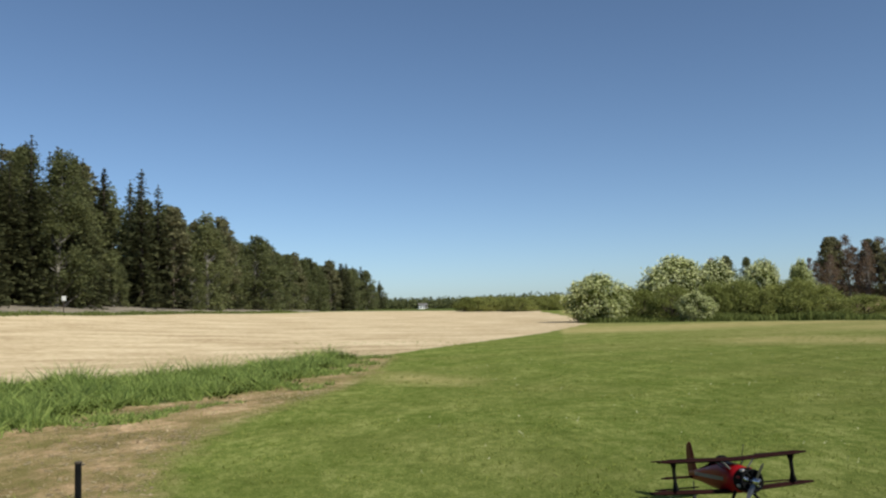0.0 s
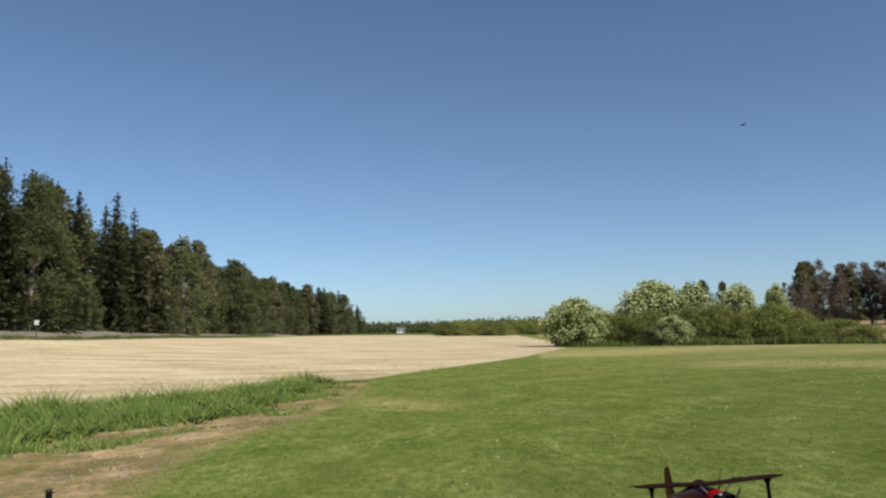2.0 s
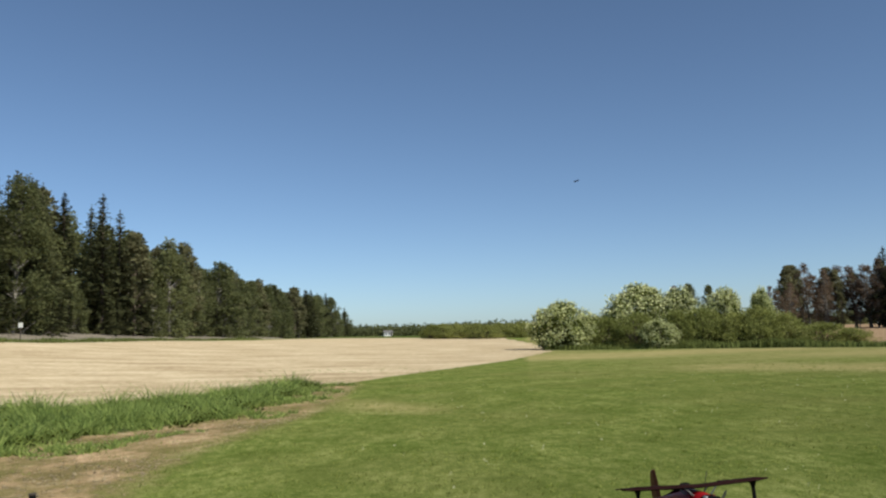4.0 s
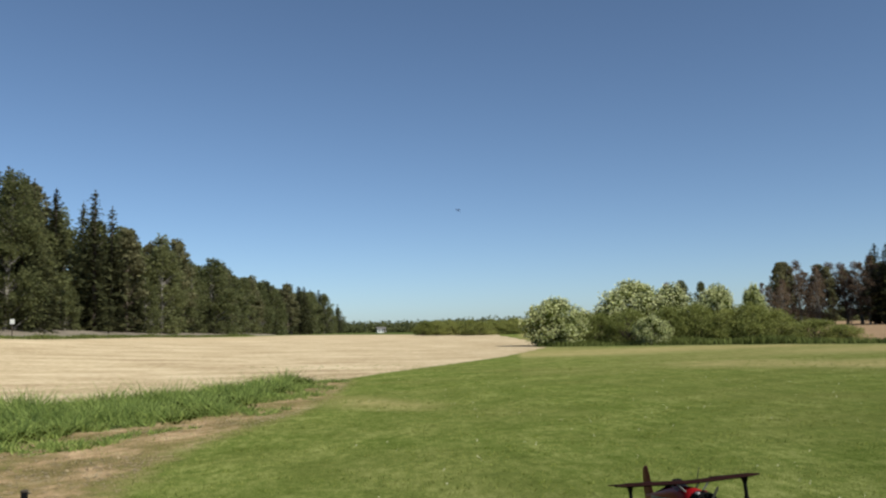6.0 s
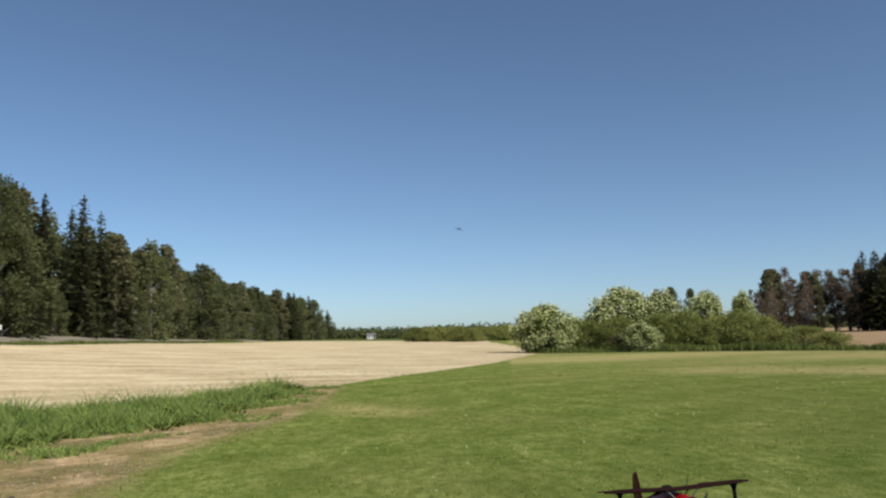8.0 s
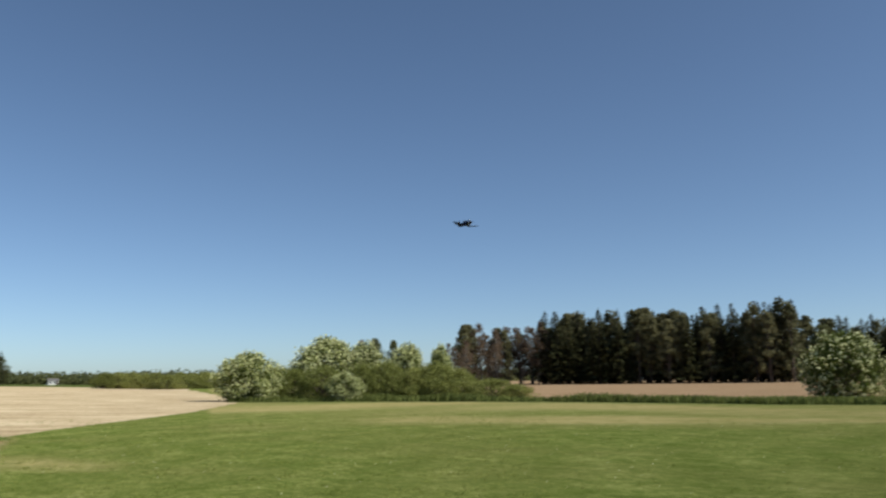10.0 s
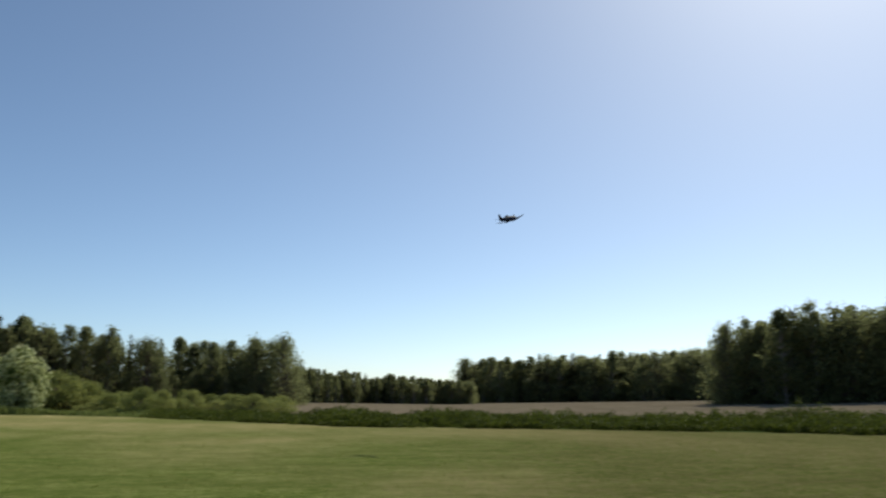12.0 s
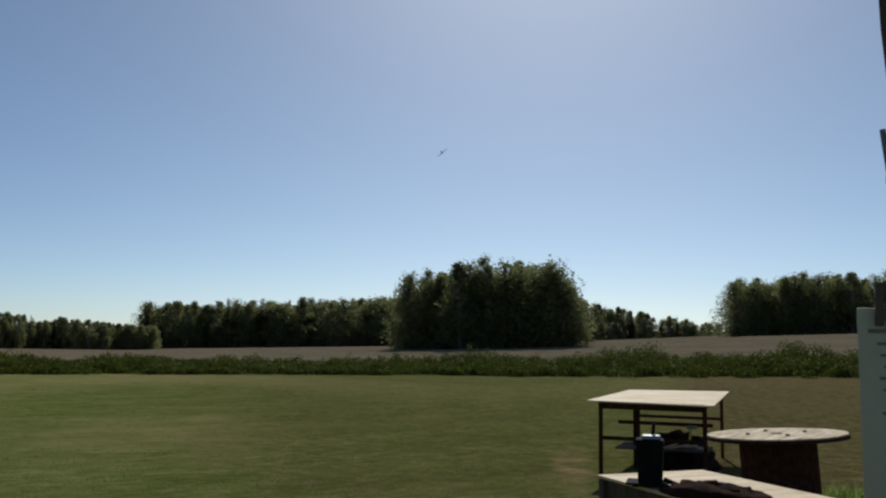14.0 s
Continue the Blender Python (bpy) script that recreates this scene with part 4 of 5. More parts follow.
# ---- model aeroplanes ----
def propeller(parent, x, z, length, blade_mat, spin, hub_mat, blades=2):
    hub = part("propeller", loft_bm([oval(x - 0.01, 0, z, 0.028, 0.028, 14), oval(x + 0.02, 0, z, 0.026, 0.026, 14), oval(x + 0.05, 0, z, 0.014, 0.014, 14), oval(x + 0.062, 0, z, 0.003, 0.003, 14)]), hub_mat, parent, smooth=True)
    for k in range(blades):
        a = radians(spin) + 2 * math.pi * k / blades
        rings = []
        for t, chord in ((0.06, 0.018), (0.3, 0.034), (0.6, 0.036), (0.85, 0.028), (1.0, 0.010)):
            r = t * length / 2
            c, s = math.cos(a), math.sin(a)
            twist = radians(50 - 30 * t)
            pts = []
            for u, w in ((-1, 0), (0, 0.12), (1, 0), (0, -0.12)):
                off, fwd = u * chord * 0.5 * math.cos(twist), u * chord * 0.5 * math.sin(twist) + w * chord * 0.5
                pts.append((x + 0.008 + fwd, c * r - s * off, z + s * r + c * off))
            rings.append(pts)
        part("blade", loft_bm(rings), blade_mat, hub)
    return hub


def wing_bm(half, root, tip, x0, sweep, z0, dihedral, thick, bend=None):
    rings = []
    for y in (-1, -0.97, -0.85, -0.6, -0.3, -0.12, 0, 0.12, 0.3, 0.6, 0.85, 0.97, 1):
        f = abs(y)
        chord = root + (tip - root) * f
        if f > 0.96:
            chord *= 0.62 if f > 0.99 else 0.88
        z = z0 + dihedral * f * half if bend is None else bend(f * half)
        rings.append(wing_ring(y * half, x0 - sweep * f - (root - chord) * 0.3, chord, z, thick * (1 if f < 0.96 else 0.5)))
    return loft_bm(rings)


def wheel_parts(parent, x, y, z, r, w):
    tyre = part("wheel", tube_bm((x, y - w / 2, z), (x, y + w / 2, z), r, sides=20), RUBBER, parent)
    part("rim", tube_bm((x, y - w / 2 - 0.004, z), (x, y + w / 2 + 0.004, z), r * 0.55, sides=16), CHROME, tyre)


def biplane():
    """A red radial-engined model biplane on its wheels; x is its nose's way."""
    x, y = 2.18, 6.71
    ob = thing("model_biplane", pose(x, y, float(land(x, y)) + 0.005, 0, 0, -84) @ pose(0, 0, 0, 0, -7, 0) @ pose(0, 0, 0, 1.7, 0, 0), "red and maroon model biplane parked on the lawn", "model aeroplane")
    zc = 0.33
    body = [oval(0.35, 0, zc, 0.088, 0.088, 18), oval(0.25, 0, zc, 0.10, 0.105, 18), oval(0.05, 0, zc + 0.005, 0.095, 0.115, 18, 2.4), oval(-0.2, 0, zc - 0.008, 0.072, 0.088, 18, 2.4),
            oval(-0.45, 0, zc - 0.015, 0.044, 0.055, 18, 2.2), oval(-0.72, 0, zc - 0.03, 0.014, 0.032, 18)]
    fus = part("fuselage", loft_bm(body), RED, ob, "glossy red fuselage", True)
    for s in (-1, 1):
        stripe = [(0.2, 0.1), (0.0, 0.093), (-0.25, 0.069), (-0.5, 0.043)]
        bm = bmesh.new()
        rows = [[bm.verts.new((px, s * (w + 0.003), zc + dz + 0.004 - (0.2 - px) * 0.012)) for dz in (-0.012, 0.016)] for px, w in stripe]
        for a, b in zip(rows, rows[1:]):
            bm.faces.new((a[0], a[1], b[1], b[0]))
        bmesh.ops.solidify(bm, geom=bm.faces[:], thickness=0.003)
        part("stripe", bm, SILVER, fus, "grey side stripe")
    cowl = part("cowling", loft_bm([oval(0.33, 0, zc, 0.088, 0.088, 22), oval(0.35, 0, zc, 0.089, 0.089, 22), oval(0.43, 0, zc, 0.079, 0.079, 22), oval(0.475, 0, zc, 0.087, 0.087, 22), oval(0.48, 0, zc, 0.072, 0.072, 22),
                                    oval(0.44, 0, zc, 0.07, 0.07, 22)]), BLACK, ob, "black cowling", True)
    for k in range(9):
        a = 2 * math.pi * k / 9
        c, s = math.cos(a), math.sin(a)
        part("cylinder", tube_bm((0.462, 0.03 * c, zc + 0.03 * s), (0.462, 0.071 * c, zc + 0.071 * s), 0.014), CHROME if k % 4 == 0 else BLACK, cowl)
        # every other bump is pale: the cowl's streak highlights put into colour
        part("bump", box_bm(0.05, 0.02, 0.012, (0.42, 0.089 * c, zc + 0.089 * s), 0.004, (math.degrees(a) - 90, 0, 0)), SILVER if k % 2 else CRIMSON, cowl)
    propeller(ob, 0.51, zc, 0.29, STEEL, 57, CHROME)
    up = part("upper_wing", wing_bm(0.58, 0.24, 0.21, 0.29, 0.03, 0.470, 0.03, 0.044), MAROON, ob, "maroon upper wing")
    low = part("lower_wing", wing_bm(0.64, 0.24, 0.21, 0.23, 0.03, 0.228, 0.045, 0.046), MAROON, ob, "maroon lower wing")
    for s in (-1, 1):
        part("aileron", box_bm(0.05, 0.36, 0.008, (0.062, s * 0.42, 0.487 + 0.001), 0.002), MAROON, up)
        part("aileron", box_bm(0.045, 0.34, 0.008, (0.005, s * 0.40, 0.268), 0.002), MAROON, low)
        for px, w in ((0.17, 0.055),):
            bm = loft_bm([[(px + w * 0.9, s * 0.47 - 0.007, 0.272), (px + w * 0.9, s * 0.47 + 0.007, 0.272), (px - w, s * 0.47 + 0.007, 0.272), (px - w, s * 0.47 - 0.007, 0.272)],
                          [(px + w * 0.35, s * 0.47 - 0.007, 0.335), (px + w * 0.35, s * 0.47 + 0.007, 0.335), (px - w * 0.35, s * 0.47 + 0.007, 0.335), (px - w * 0.35, s * 0.47 - 0.007, 0.335)],
                          [(px + w * 0.35, s * 0.47 - 0.007, 0.43), (px + w * 0.35, s * 0.47 + 0.007, 0.43), (px - w * 0.35, s * 0.47 + 0.007, 0.43), (px - w * 0.35, s * 0.47 - 0.007, 0.43)],
                          [(px + w * 1.1, s * 0.47 - 0.007, 0.49), (px + w * 1.1, s * 0.47 + 0.007, 0.49), (px - w * 1.1, s * 0.47 + 0.007, 0.49), (px - w * 1.1, s * 0.47 - 0.007, 0.49)]])
            part("wing_strut", bm, BLACK, ob)
        for px in (0.27, 0.13):
            part("cabane_strut", tube_bm((px, s * 0.07, zc + 0.08), (px - 0.01, s * 0.13, 0.475), 0.006), STEEL, ob)
        part("landing_leg", tube_bm((0.30, s * 0.06, zc - 0.08), (0.34, s * 0.20, 0.03), 0.012, 0.009), BLACK, ob)
        wheel_parts(ob, 0.345, s * 0.215, 0.024, 0.07, 0.035)
    part("tailplane", wing_bm(0.27, 0.15, 0.10, -0.58, 0.05, zc - 0.045, 0, 0.028), MAROON, ob, "dark maroon tailplane")
    fin = []
    for z, lead, chord in ((0.0, -0.52, 0.24), (0.10, -0.57, 0.20), (0.19, -0.59, 0.17), (0.25, -0.61, 0.13), (0.275, -0.635, 0.06)):
        fin.append([(lead - chord * t, w, zc - 0.03 + z) for t, w in ((0, 0), (0.3, 0.009), (1, 0.002), (0.3, -0.009))])
    part("fin", loft_bm(fin), CRIMSON, ob, "dark red tail fin")
    part("tail_wheel", tube_bm((-0.68, -0.01, 0.105), (-0.68, 0.01, 0.105), 0.022, sides=14), RUBBER, ob)
    part("tail_strut", tube_bm((-0.66, 0, zc - 0.08), (-0.68, 0, 0.105), 0.005), STEEL, ob)
    screen = loft_bm([oval(0.02, 0, zc + 0.11, 0.05, 0.006, 10), oval(-0.03, 0, zc + 0.15, 0.045, 0.012, 10), oval(-0.05, 0, zc + 0.155, 0.03, 0.006, 10)])
    part("windscreen", screen, BLACK, ob, "dark windscreen")
    part("cockpit_rim", loft_bm([oval(-0.06, 0, zc + 0.112, 0.05, 0.012, 12), oval(-0.19, 0, zc + 0.108, 0.045, 0.012, 12)]), BLACK, ob)
    part("headrest", loft_bm([oval(-0.17, 0, zc + 0.085, 0.04, 0.035, 10), oval(-0.32, 0, zc + 0.045, 0.034, 0.03, 10), oval(-0.5, 0, zc + 0.015, 0.018, 0.02, 10)]), MAROON, ob, smooth=True)
    part("aerial", tube_bm((0.24, 0.05, 0.50), (0.27, 0.06, 0.58), 0.003), STEEL, ob)
    return ob


def fighter():
    """A navy gull-winged model fighter; x is its nose's way."""
    ob = thing("model_fighter", pose(0, 0, 0), "navy blue gull-winged model fighter in flight", "model aeroplane")
    body = [oval(0.52, 0, 0, 0.085, 0.085, 18), oval(0.50, 0, 0, 0.105, 0.105, 18), oval(0.36, 0, 0, 0.112, 0.112, 18), oval(0.15, 0, 0.0, 0.10, 0.115, 18), oval(-0.1, 0, 0.005, 0.082, 0.105, 18),
            oval(-0.35, 0, 0.0, 0.052, 0.080, 18), oval(-0.58, 0, 0.005, 0.016, 0.045, 18)]
    fus = part("fuselage", loft_bm(body), NAVY, ob, smooth=True)
    # chrome ring added so that the dark nose shows a sun glint
    part("nose_ring", loft_bm([oval(0.505, 0, 0, 0.107, 0.107, 18), oval(0.527, 0, 0, 0.098, 0.098, 18), oval(0.528, 0, 0, 0.08, 0.08, 18), oval(0.51, 0, 0, 0.08, 0.08, 18)]), CHROME, fus, "chrome ring added for the cowl's sun glint", True)
    part("canopy", loft_bm([oval(0.14, 0, 0.105, 0.02, 0.01, 12), oval(0.08, 0, 0.125, 0.042, 0.045, 12), oval(-0.02, 0, 0.125, 0.045, 0.052, 12), oval(-0.12, 0, 0.10, 0.03, 0.03, 12), oval(-0.2, 0, 0.085, 0.008, 0.008, 12)]), CANOPY, ob, "clear canopy", True)

    def gull(s):
        return -0.06 - 0.30 * min(s, 0.2) * 0.9 + max(0, s - 0.2) * 0.20

    wing = part("wing", wing_bm(0.70, 0.29, 0.17, 0.30, 0.04, 0, 0, 0.034, gull), NAVY, ob, "navy gull wing")
    for s in (-1, 1):
        z = gull(0.45)
        part("wing_star", box_bm(0.075, 0.075, 0.004, (0.16, s * 0.46, z + 0.040), 0.0, (s * 11, 0, 45)), WHITE, wing, "white wing marking")
        bm = bmesh.new()
        bmesh.ops.create_circle(bm, cap_ends=True, segments=16, radius=0.030)
        bmesh.ops.solidify(bm, geom=bm.faces[:], thickness=0.004)
        bm.transform(pose(-0.22, s * 0.073, 0.005, 90, 0, 0))
        part("side_roundel", bm, GREY, fus, "white side marking")
        part("flap", box_bm(0.04, 0.26, 0.01, (0.025, s * 0.42, gull(0.42) + 0.004), 0.003, (s * 11, 0, 0)), NAVY, wing)
    part("tailplane", wing_bm(0.26, 0.15, 0.09, -0.42, 0.04, 0.045, 0, 0.012), NAVY, ob)
    fin = []
    for z, lead, chord in ((0.0, -0.35, 0.24), (0.06, -0.40, 0.20), (0.12, -0.43, 0.17), (0.165, -0.455, 0.13), (0.185, -0.49, 0.06)):
        fin.append([(lead - chord * t, w, 0.05 + z) for t, w in ((0, 0), (0.3, 0.01), (1, 0.002), (0.3, -0.01))])
    part("fin", loft_bm(fin), NAVY, ob)
    part("rudder_mark", box_bm(0.035, 0.024, 0.09, (-0.50, 0, 0.14), 0.004), GREY, ob, "pale rudder marking")
    prop = propeller(ob, 0.55, 0, 0.38, BLACK, 20, STEEL, 3)
    return ob, prop


biplane()
flyer, flyer_prop = fighter()


# ---- tables and the notice board ----
def spot(az, d):
    x, y = polar(az, d)
    return x, y, float(land(x, y))


def frame_bench():
    """An iron-framed stand with a loose sheet of plywood."""
    x, y, z = spot(140.0, 13.1)
    ob = thing("work_stand", pose(x, y, z, 0, 0, -147), "rusty iron frame stand with a pale plywood top", "table")
    w, d, h = 1.33, 3.2, 1.02
    top = box_bm(w + 0.28, d + 0.25, 0.02, (-0.02, 0, h + 0.03), 0.004)
    for v in top.verts:
        if v.co.x < -0.6:
            v.co.z -= 0.02
        if v.co.x > 0.6 and v.co.y < 0:
            v.co.z -= 0.035
    part("tabletop", top, PLYWOOD, ob, "weathered plywood sheet")
    for sx in (-1, 1):
        for sy in (-1, 1):
            part("leg", box_bm(0.05, 0.05, h, (sx * w / 2, sy * d / 2, h / 2), 0.005), IRON_AND_SHADE, ob)
        part("side_rail", box_bm(0.04, d, 0.05, (sx * w / 2, 0, h - 0.02), 0.005), IRON_AND_SHADE, ob)
    for sy in (-1, 1):
        part("front_rail", box_bm(w, 0.05, 0.10, (0, sy * d / 2, h - 0.04), 0.005), IRON_AND_SHADE, ob)
        part("shelf_rail", box_bm(w, 0.04, 0.05, (0, sy * d / 2, 0.62 if sy > 0 else 0.55), 0.005), IRON_AND_SHADE, ob)
    part("inner_leg", box_bm(0.05, 0.05, h, (-0.42, -0.3, h / 2), 0.005), IRON_AND_SHADE, ob)
    part("inner_leg", box_bm(0.05, 0.05, h, (0.55, -0.3, h / 2), 0.005), IRON_AND_SHADE, ob)
    part("middle_rail", box_bm(w, 0.04, 0.05, (0, -0.3, 0.66), 0.005), IRON_AND_SHADE, ob)
    for k in range(3):
        part("shelf_plank", box_bm(w - 0.06, 0.24, 0.02, (0, -0.62 + 0.30 * k, 0.33), 0.003), TIMBER, ob)
    # loose clutter on the shelf
    a = thing("yellow_tool", ob.matrix_basis @ pose(0.35, -0.5, 0.36, 0, 0, 30), "yellow handled tool lying on the stand shelf", "tool")
    part("handle", tube_bm((0, 0, 0.02), (0.05, 0.02, 0.26), 0.018), YELLOW, a)
    part("head", box_bm(0.14, 0.05, 0.05, (0.06, 0.02, 0.28), 0.008), STEEL, a)
    for k in range(5):
        c = thing("wood_scrap", ob.matrix_basis @ pose(0.1 + 0.14 * k, -0.75 + 0.1 * (k % 3), 0.36, 0, -18 + 9 * k, 25 * k), "pale wood offcut lying on the stand shelf", "scrap wood", "offcuts on the shelf")
        c_me = part("body", box_bm(0.30 - 0.03 * k, 0.05, 0.02, (0, 0, 0.03), 0.003), PLYWOOD, c)
    # dark lumpy mass on the ground below the shelf
    c = thing("tarpaulin", ob.matrix_basis @ pose(0.10, 0.35, 0.0), "dark heap filling the space under the stand", "tarpaulin")
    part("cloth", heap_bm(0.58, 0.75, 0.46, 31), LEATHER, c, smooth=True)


def heap_bm(rx, ry, h, seed):
    """A crumpled heap of cloth."""
    bm = bmesh.new()
    bmesh.ops.create_icosphere(bm, subdivisions=4, radius=1)
    for v in bm.verts:
        p = v.co.copy()
        n = noise.noise(p * 2.1 + Vector((seed, 0, 0))) * 0.35 + noise.noise(p * 5.5 + Vector((0, seed, 0))) * 0.16
        ridge = abs(noise.noise(Vector((p.x * 3.0, p.y * 7.0, seed)))) * 0.3
        q = p * (1 + n * 0.7)
        v.co = (q.x * rx, q.y * ry, max(0.0, q.z + ridge * max(0, q.z)) * h)
    return bm


def spool_table():
    x, y, z = spot(146.85, 9.7)
    lean = Matrix.Rotation(radians(-3.4), 4, Vector((math.sin(radians(146.6)), math.cos(radians(146.6)), 0)))
    ob = thing("cable_spool_table", pose(x, y, z) @ lean @ pose(0, 0, 0, 0, 0, 20), "weathered wooden cable spool used as a table", "table")
    r, h = 0.70, 0.86
    for z0, nm in ((h - 0.05, "top_disc"), (0.0, "bottom_disc")):
        n = 8
        disc = part(nm, tube_bm((0, 0, z0), (0, 0, z0 + 0.036), r * 1.006, sides=48), IRON_AND_SHADE, ob)
        for k in range(n):
            a, b = -r + 2 * r * k / n, -r + 2 * r * (k + 1) / n - 0.010
            xs = np.linspace(a, b, 4)
            up = [(float(q), math.sqrt(max(0, r * r - q * q))) for q in xs]
            ring = up + [(q, -s) for q, s in up[::-1]]
            bm = loft_bm([[(q, s, z0 + 0.030) for q, s in ring], [(q, s, z0 + 0.05) for q, s in ring]])
            part("plank", bm, SPOOL if z0 > 0.1 else PLANK, disc)
    # drum staves in near-black: the shade on them is put into the colour
    n = 22
    for k in range(n):
        a = 2 * math.pi * k / n
        part("stave", box_bm(0.108, 0.024, h - 0.10, (0.37 * math.cos(a), 0.37 * math.sin(a), h / 2 - 0.005), 0.004, (0, 0, math.degrees(a) + 90)), IRON_AND_SHADE, ob)
    # flat black disc on the planks, for the dark inside the hub hole
    part("hub_hole", tube_bm((0, 0, h), (0, 0, h + 0.003), 0.06, sides=20), BLACK, ob)
    for k in range(4):
        a = 0.6 + math.pi / 2 * k
        part("bolt", tube_bm((0.30 * math.cos(a), 0.30 * math.sin(a), h), (0.30 * math.cos(a), 0.30 * math.sin(a), h + 0.015), 0.022, sides=6), IRON_AND_SHADE, ob)


def low_table():
    """A plywood-topped crate table with a bag and a jacket on it."""
    h = 0.72
    c0 = Vector(polar(135.5, 6.95))
    u = Vector((-0.24, -0.971)).normalized()
    v = Vector((-u.y, u.x))
    if v.dot(c0) > 0:
        v = -v
    w, d = 1.02, 1.62
    mid = c0 + u * w / 2 + v * d / 2
    ob = thing("crate_table", pose(mid.x, mid.y, float(land(mid.x, mid.y)), 0, 0, math.degrees(math.atan2(u.y, u.x))), "low table with a pale plywood top and dark sides", "table")
    part("tabletop", box_bm(w, d, 0.022, (0, 0, h - 0.011), 0.004), PLYWOOD, ob, "pale stained plywood top")
    for s in (-1, 1):
        part("side_panel", box_bm(0.02, d - 0.10, h - 0.12, (s * (w / 2 - 0.06), 0, h / 2 + 0.03), 0.003), TIMBER, ob)
        part("end_panel", box_bm(w - 0.16, 0.02, h - 0.12, (0, s * (d / 2 - 0.06), h / 2 + 0.03), 0.003), TIMBER, ob)
        for q in (-1, 1):
            part("leg", box_bm(0.07, 0.07, h - 0.03, (s * (w / 2 - 0.045), q * (d / 2 - 0.045), (h - 0.03) / 2), 0.006), TIMBER, ob)
    base = float(land(mid.x, mid.y)) + h
    bx, by = polar(138.9, 6.5)
    bag = thing("equipment_case", pose(bx, by, base, 0, 0, 38), "black upright equipment case with a pale blue lid", "case")
    body = box_bm(0.20, 0.18, 0.33, (0, 0, 0.175), 0.02)
    for q in body.verts:
        if q.co.z < 0.1:
            q.co.x *= 0.84
            q.co.y *= 0.84
    part("body", body, BLACK, bag)
    part("tray", box_bm(0.30, 0.24, 0.016, (0.02, 0, 0.024), 0.004), BLACK, bag)
    part("lid", box_bm(0.13, 0.12, 0.03, (-0.01, 0, 0.352), 0.012), plain("pale_blue_lid", (0.20, 0.24, 0.34), (0.32, 0.36, 0.46), 0.4), bag, "pale blue lid")
    part("aerial", tube_bm((-0.02, 0, 0.36), (-0.03, 0.0, 0.45), 0.013), BLACK, bag)
    for s in (-1, 1):
        part("foot", box_bm(0.05, 0.20, 0.02, (s * 0.1, 0, 0.01), 0.005), BLACK, bag)
    part("strap", tube_bm((-0.10, 0.06, 0.06), (-0.20, 0.10, 0.03), 0.018), BLACK, bag)
    jx, jy = polar(143.0, 6.1)
    jacket = thing("leather_jacket", pose(jx, jy, base, 0, 0, -82), "crumpled dark brown leather jacket on the plywood table", "jacket")
    part("cloth", heap_bm(0.20, 0.40, 0.095, 5), LEATHER, jacket, smooth=True)
    part("sleeve", heap_bm(0.09, 0.30, 0.10, 9), LEATHER, jacket, smooth=True)


def notice_board():
    d = 2.3
    x, y = polar(157.55, d)
    ob = thing("notice_board", pose(x, y, 0, 0, 0, -157.2 + 6), "grey notice board with rows of faded writing", "notice board")
    w, z0, z1 = 0.50, 0.55, 1.81
    part("panel", box_bm(w, 0.012, z1 - z0, (0, 0, (z0 + z1) / 2), 0.003), BOARD, ob)
    for s in (-1, 1):
        part("post", box_bm(0.05, 0.05, z1, (s * 0.12, 0.035, z1 / 2), 0.004), TIMBER, ob)
    part("heading", box_bm(0.058, 0.003, 0.010, (-w / 2 + 0.052, -0.0075, z1 - 0.056)), INK, ob)
    for k in range(12):
        part("text_line", box_bm(0.085 - 0.012 * (k % 3), 0.003, 0.0065, (-w / 2 + 0.083 + 0.001 * k, -0.0075, z1 - 0.086 - 0.0272 * k)), INK, ob)
    for k, (px, h) in enumerate(((-0.200, 0.105), (-0.178, 0.115))):
        peg = thing("clothes_peg", ob.matrix_basis @ pose(px, -0.012, z1 + 0.008, 0, 3 - 6 * k, 0), "dark weathered wooden clip on the board edge", "clip", "clips on the notice board")
        part("jaw", box_bm(0.020, 0.010, h, (0, -0.004, 0), 0.004), TIMBER, peg)
        part("jaw", box_bm(0.020, 0.010, h, (0, 0.030, 0), 0.004), TIMBER, peg)
        part("spring", tube_bm((-0.012, 0.013, 0.022), (0.012, 0.013, 0.022), 0.008), STEEL, peg)


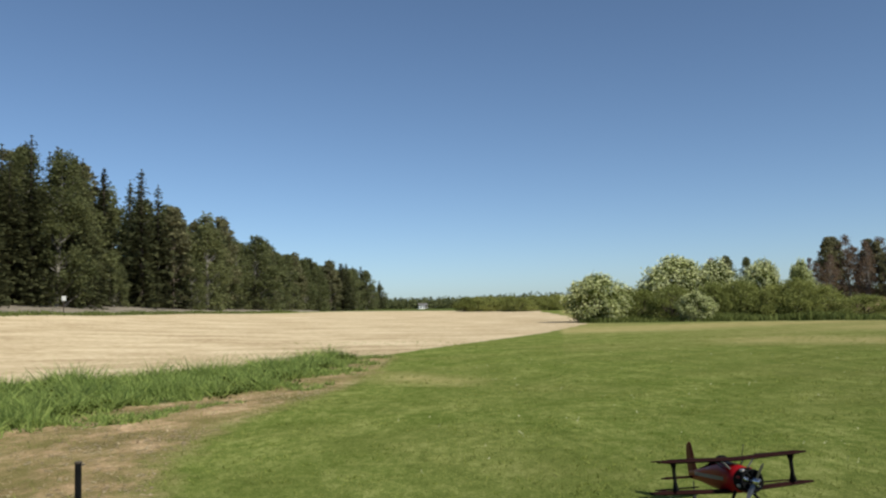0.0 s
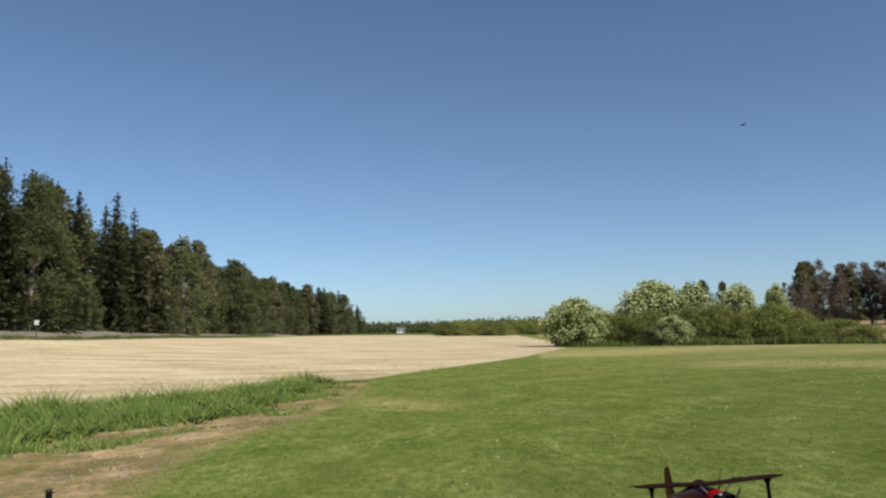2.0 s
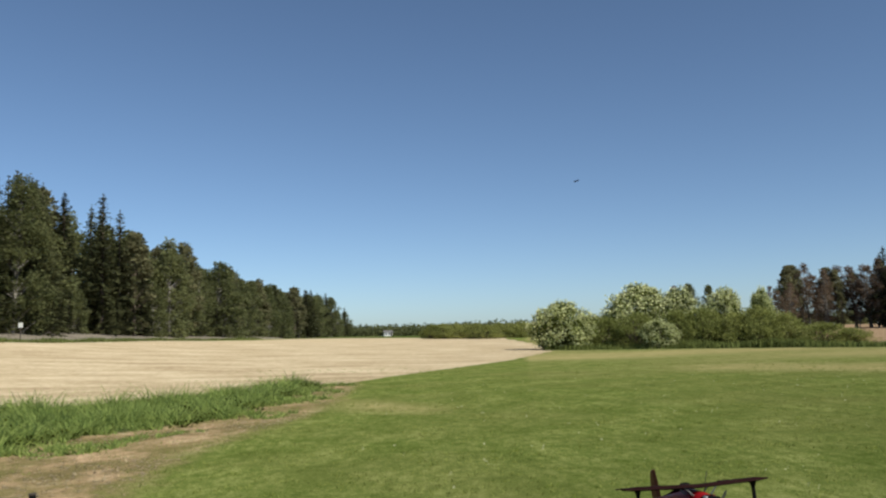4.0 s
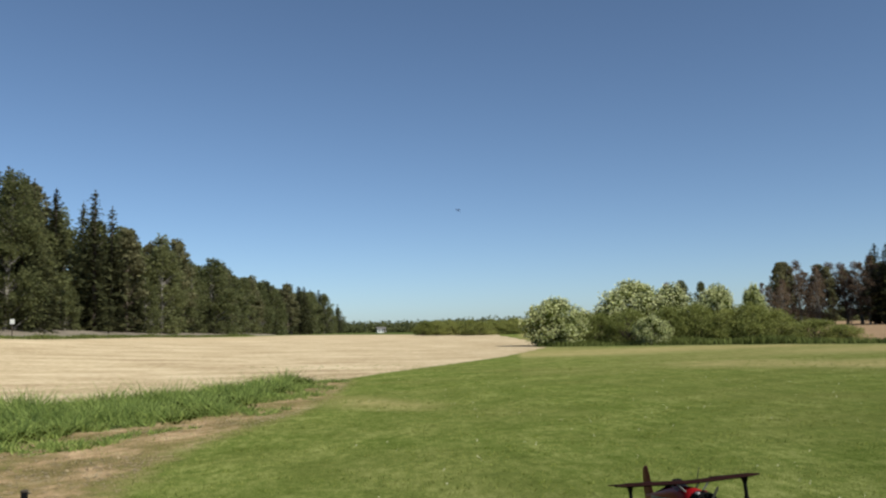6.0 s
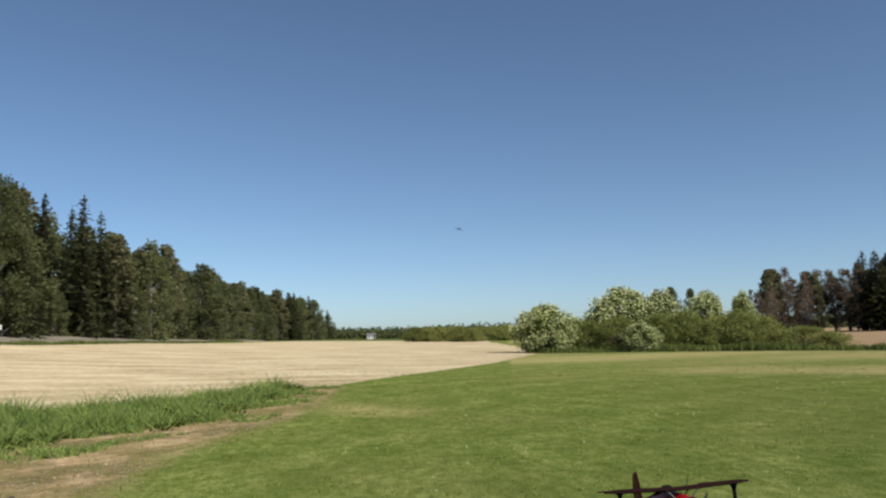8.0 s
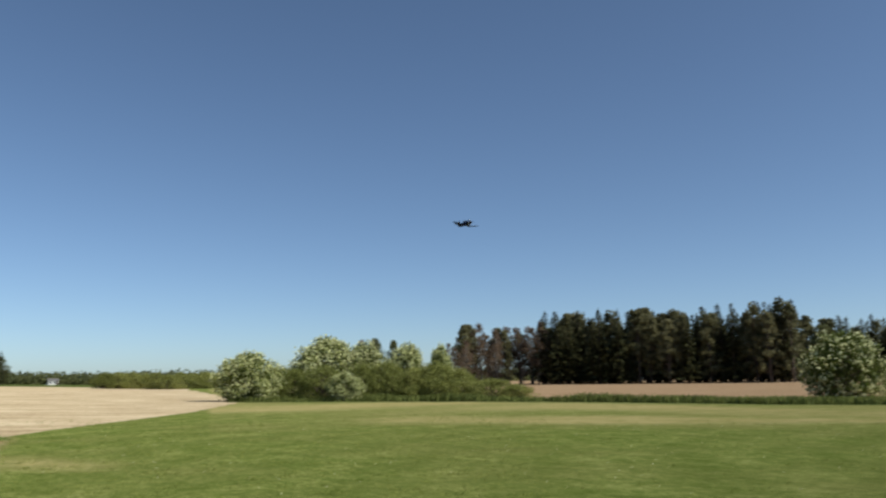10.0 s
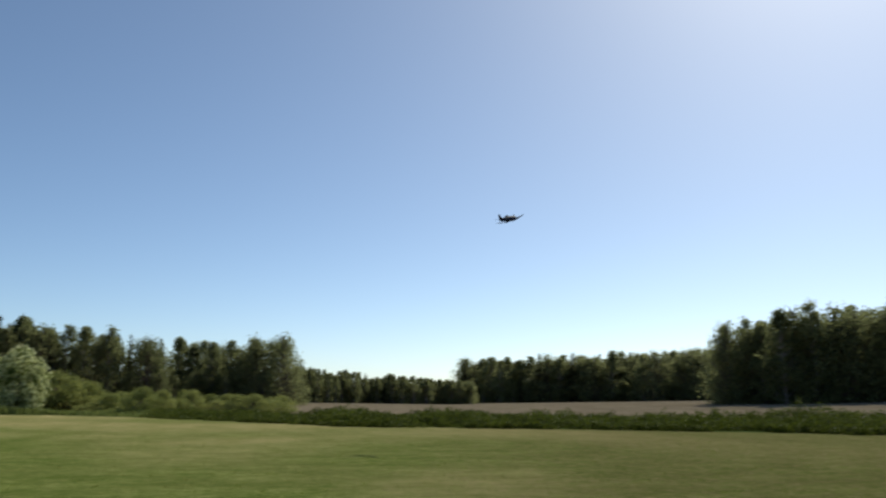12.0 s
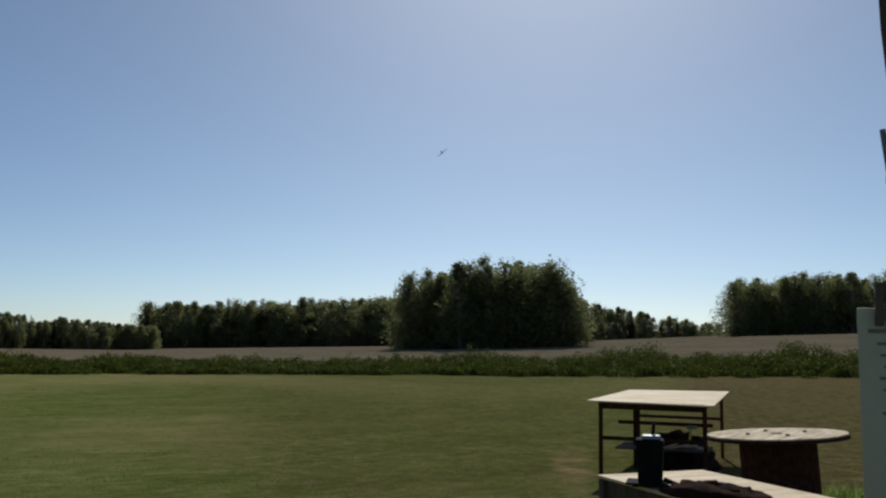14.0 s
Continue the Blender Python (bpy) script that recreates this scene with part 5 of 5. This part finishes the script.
def mast():
    """A leaning knotty pole with a thin pipe lashed to it."""
    foot, d = polar(156.95, 3.1), 3.1
    x, y = foot
    ob = thing("wooden_mast", pose(x, y, 0), "dark knotty wooden mast with a thin pipe lashed on", "mast")
    right = Vector((math.cos(radians(156)), -math.sin(radians(156)), 0))
    away = Vector((math.sin(radians(156)), math.cos(radians(156)), 0))
    path = []
    for t in np.linspace(0, 1, 15):
        z = 3.9 * t
        off = -0.19 * (z / 3.1) + 0.012 * math.sin(z * 4.1)
        path.append(right * (-off * -1) + Vector((0, 0, z)))
    rings = []
    for i, p in enumerate(path):
        r = 0.025 * (1 - 0.62 * (i / 14) ** 1.6)
        rings.append([p + right * r * math.cos(a) + away * r * math.sin(a) for a in np.linspace(0, 2 * math.pi, 12, endpoint=False)])
    part("pole", loft_bm(rings), TIMBER, ob, smooth=True)
    for i, z in enumerate((1.95, 2.3, 2.5, 2.62, 2.95, 3.15)):
        p = right * (-0.19 * z / 3.1) + Vector((0, 0, z))
        s = 1 if i % 2 else -1
        part("knot", tube_bm(p, p + right * s * 0.030 + Vector((0, 0, 0.01)), 0.010, 0.006, 7), TIMBER, ob)
    a = right * (-0.205) + Vector((0, 0, 2.44))
    b = right * (-0.075) + Vector((0, 0, 1.2))
    part("pipe", tube_bm(b - right * 0.01, a, 0.010), STEEL, ob, "thin grey pipe")
    part("clamp", box_bm(0.06, 0.03, 0.03, a * 0.5 + b * 0.5 + Vector((0, 0, 0.45)) - right * 0.03, 0.004), STEEL, ob)


frame_bench()
spool_table()
low_table()
notice_board()
mast()

# seconds, bearing, height angle, distance, bank of the flying model
FLIGHT = [(0.0, 30.6, 14.6, 118, 12), (0.6, 27.45, 14.42, 128, 12), (1.0, 26.02, 14.26, 136, 15), (1.5, 23.92, 13.52, 145, 18), (2.0, 21.61, 12.69, 153, 20), (2.5, 19.1, 12.0, 161, 22),
          (3.0, 16.62, 11.32, 168, 25), (4.2, 10.6, 9.85, 180, 30), (5.5, 5.32, 8.62, 182, 35), (6.0, 3.94, 8.19, 178, 40), (6.5, 3.03, 7.83, 169, 42), (7.0, 2.67, 7.32, 156, 38), (7.4, 2.9, 7.2, 143, 28),
          (8.4, 6.7, 7.5, 102, 10)]
FLIGHT += [(9.3, 13.0, 8.1, 64, 6), (9.5, 15.72, 8.40, 56, 5), (10.0, 24.59, 10.62, 41, 4), (10.5, 38.93, 10.75, 30, -4), (10.8, 53.25, 10.75, 27, -8), (11.0, 64.35, 11.53, 26, -10), (11.2, 74.55, 11.85, 26, -9), (11.5, 89.87, 11.95, 26.5, -6), (12.0, 108.93, 12.02, 35, 8),
           (12.5, 118.44, 11.79, 50, 19), (13.0, 123.6, 11.84, 67, 27), (13.5, 125.3, 12.5, 80, 33), (14.0, 125.05, 13.15, 93, 38)]


def motions():
    pts = []
    for t, az, el, d, bank in FLIGHT:
        x, y = polar(az, d * math.cos(radians(el)))
        pts.append(Vector((x, y, EYE + d * math.sin(radians(el)))))
    rows = []
    for i, (t, az, el, d, bank) in enumerate(FLIGHT):
        a, b = pts[max(0, i - 1)], pts[min(len(pts) - 1, i + 1)]
        ta, tb = FLIGHT[max(0, i - 1)][0], FLIGHT[min(len(pts) - 1, i + 1)][0]
        if 0 < i < len(pts) - 1:
            v1, v2 = (pts[i] - a) / (t - ta), (b - pts[i]) / (tb - t)
            w = (tb - t) / (tb - ta)
            way = v1 * w + v2 * (1 - w)
        else:
            way = b - a
        yaw = math.degrees(math.atan2(way.y, way.x))
        climb = math.degrees(math.atan2(way.z, math.hypot(way.x, way.y)))
        rows.append((t, pose(*pts[i], 0, 0, yaw) @ pose(0, 0, 0, 0, -climb - 5, 0) @ pose(0, 0, 0, -bank, 0, 0)))
    walk(flyer, rows)
    walk(flyer_prop, [(0.2 * k, pose(0, 0, 0, 67 * k, 0, 0)) for k in range(71)])


motions()
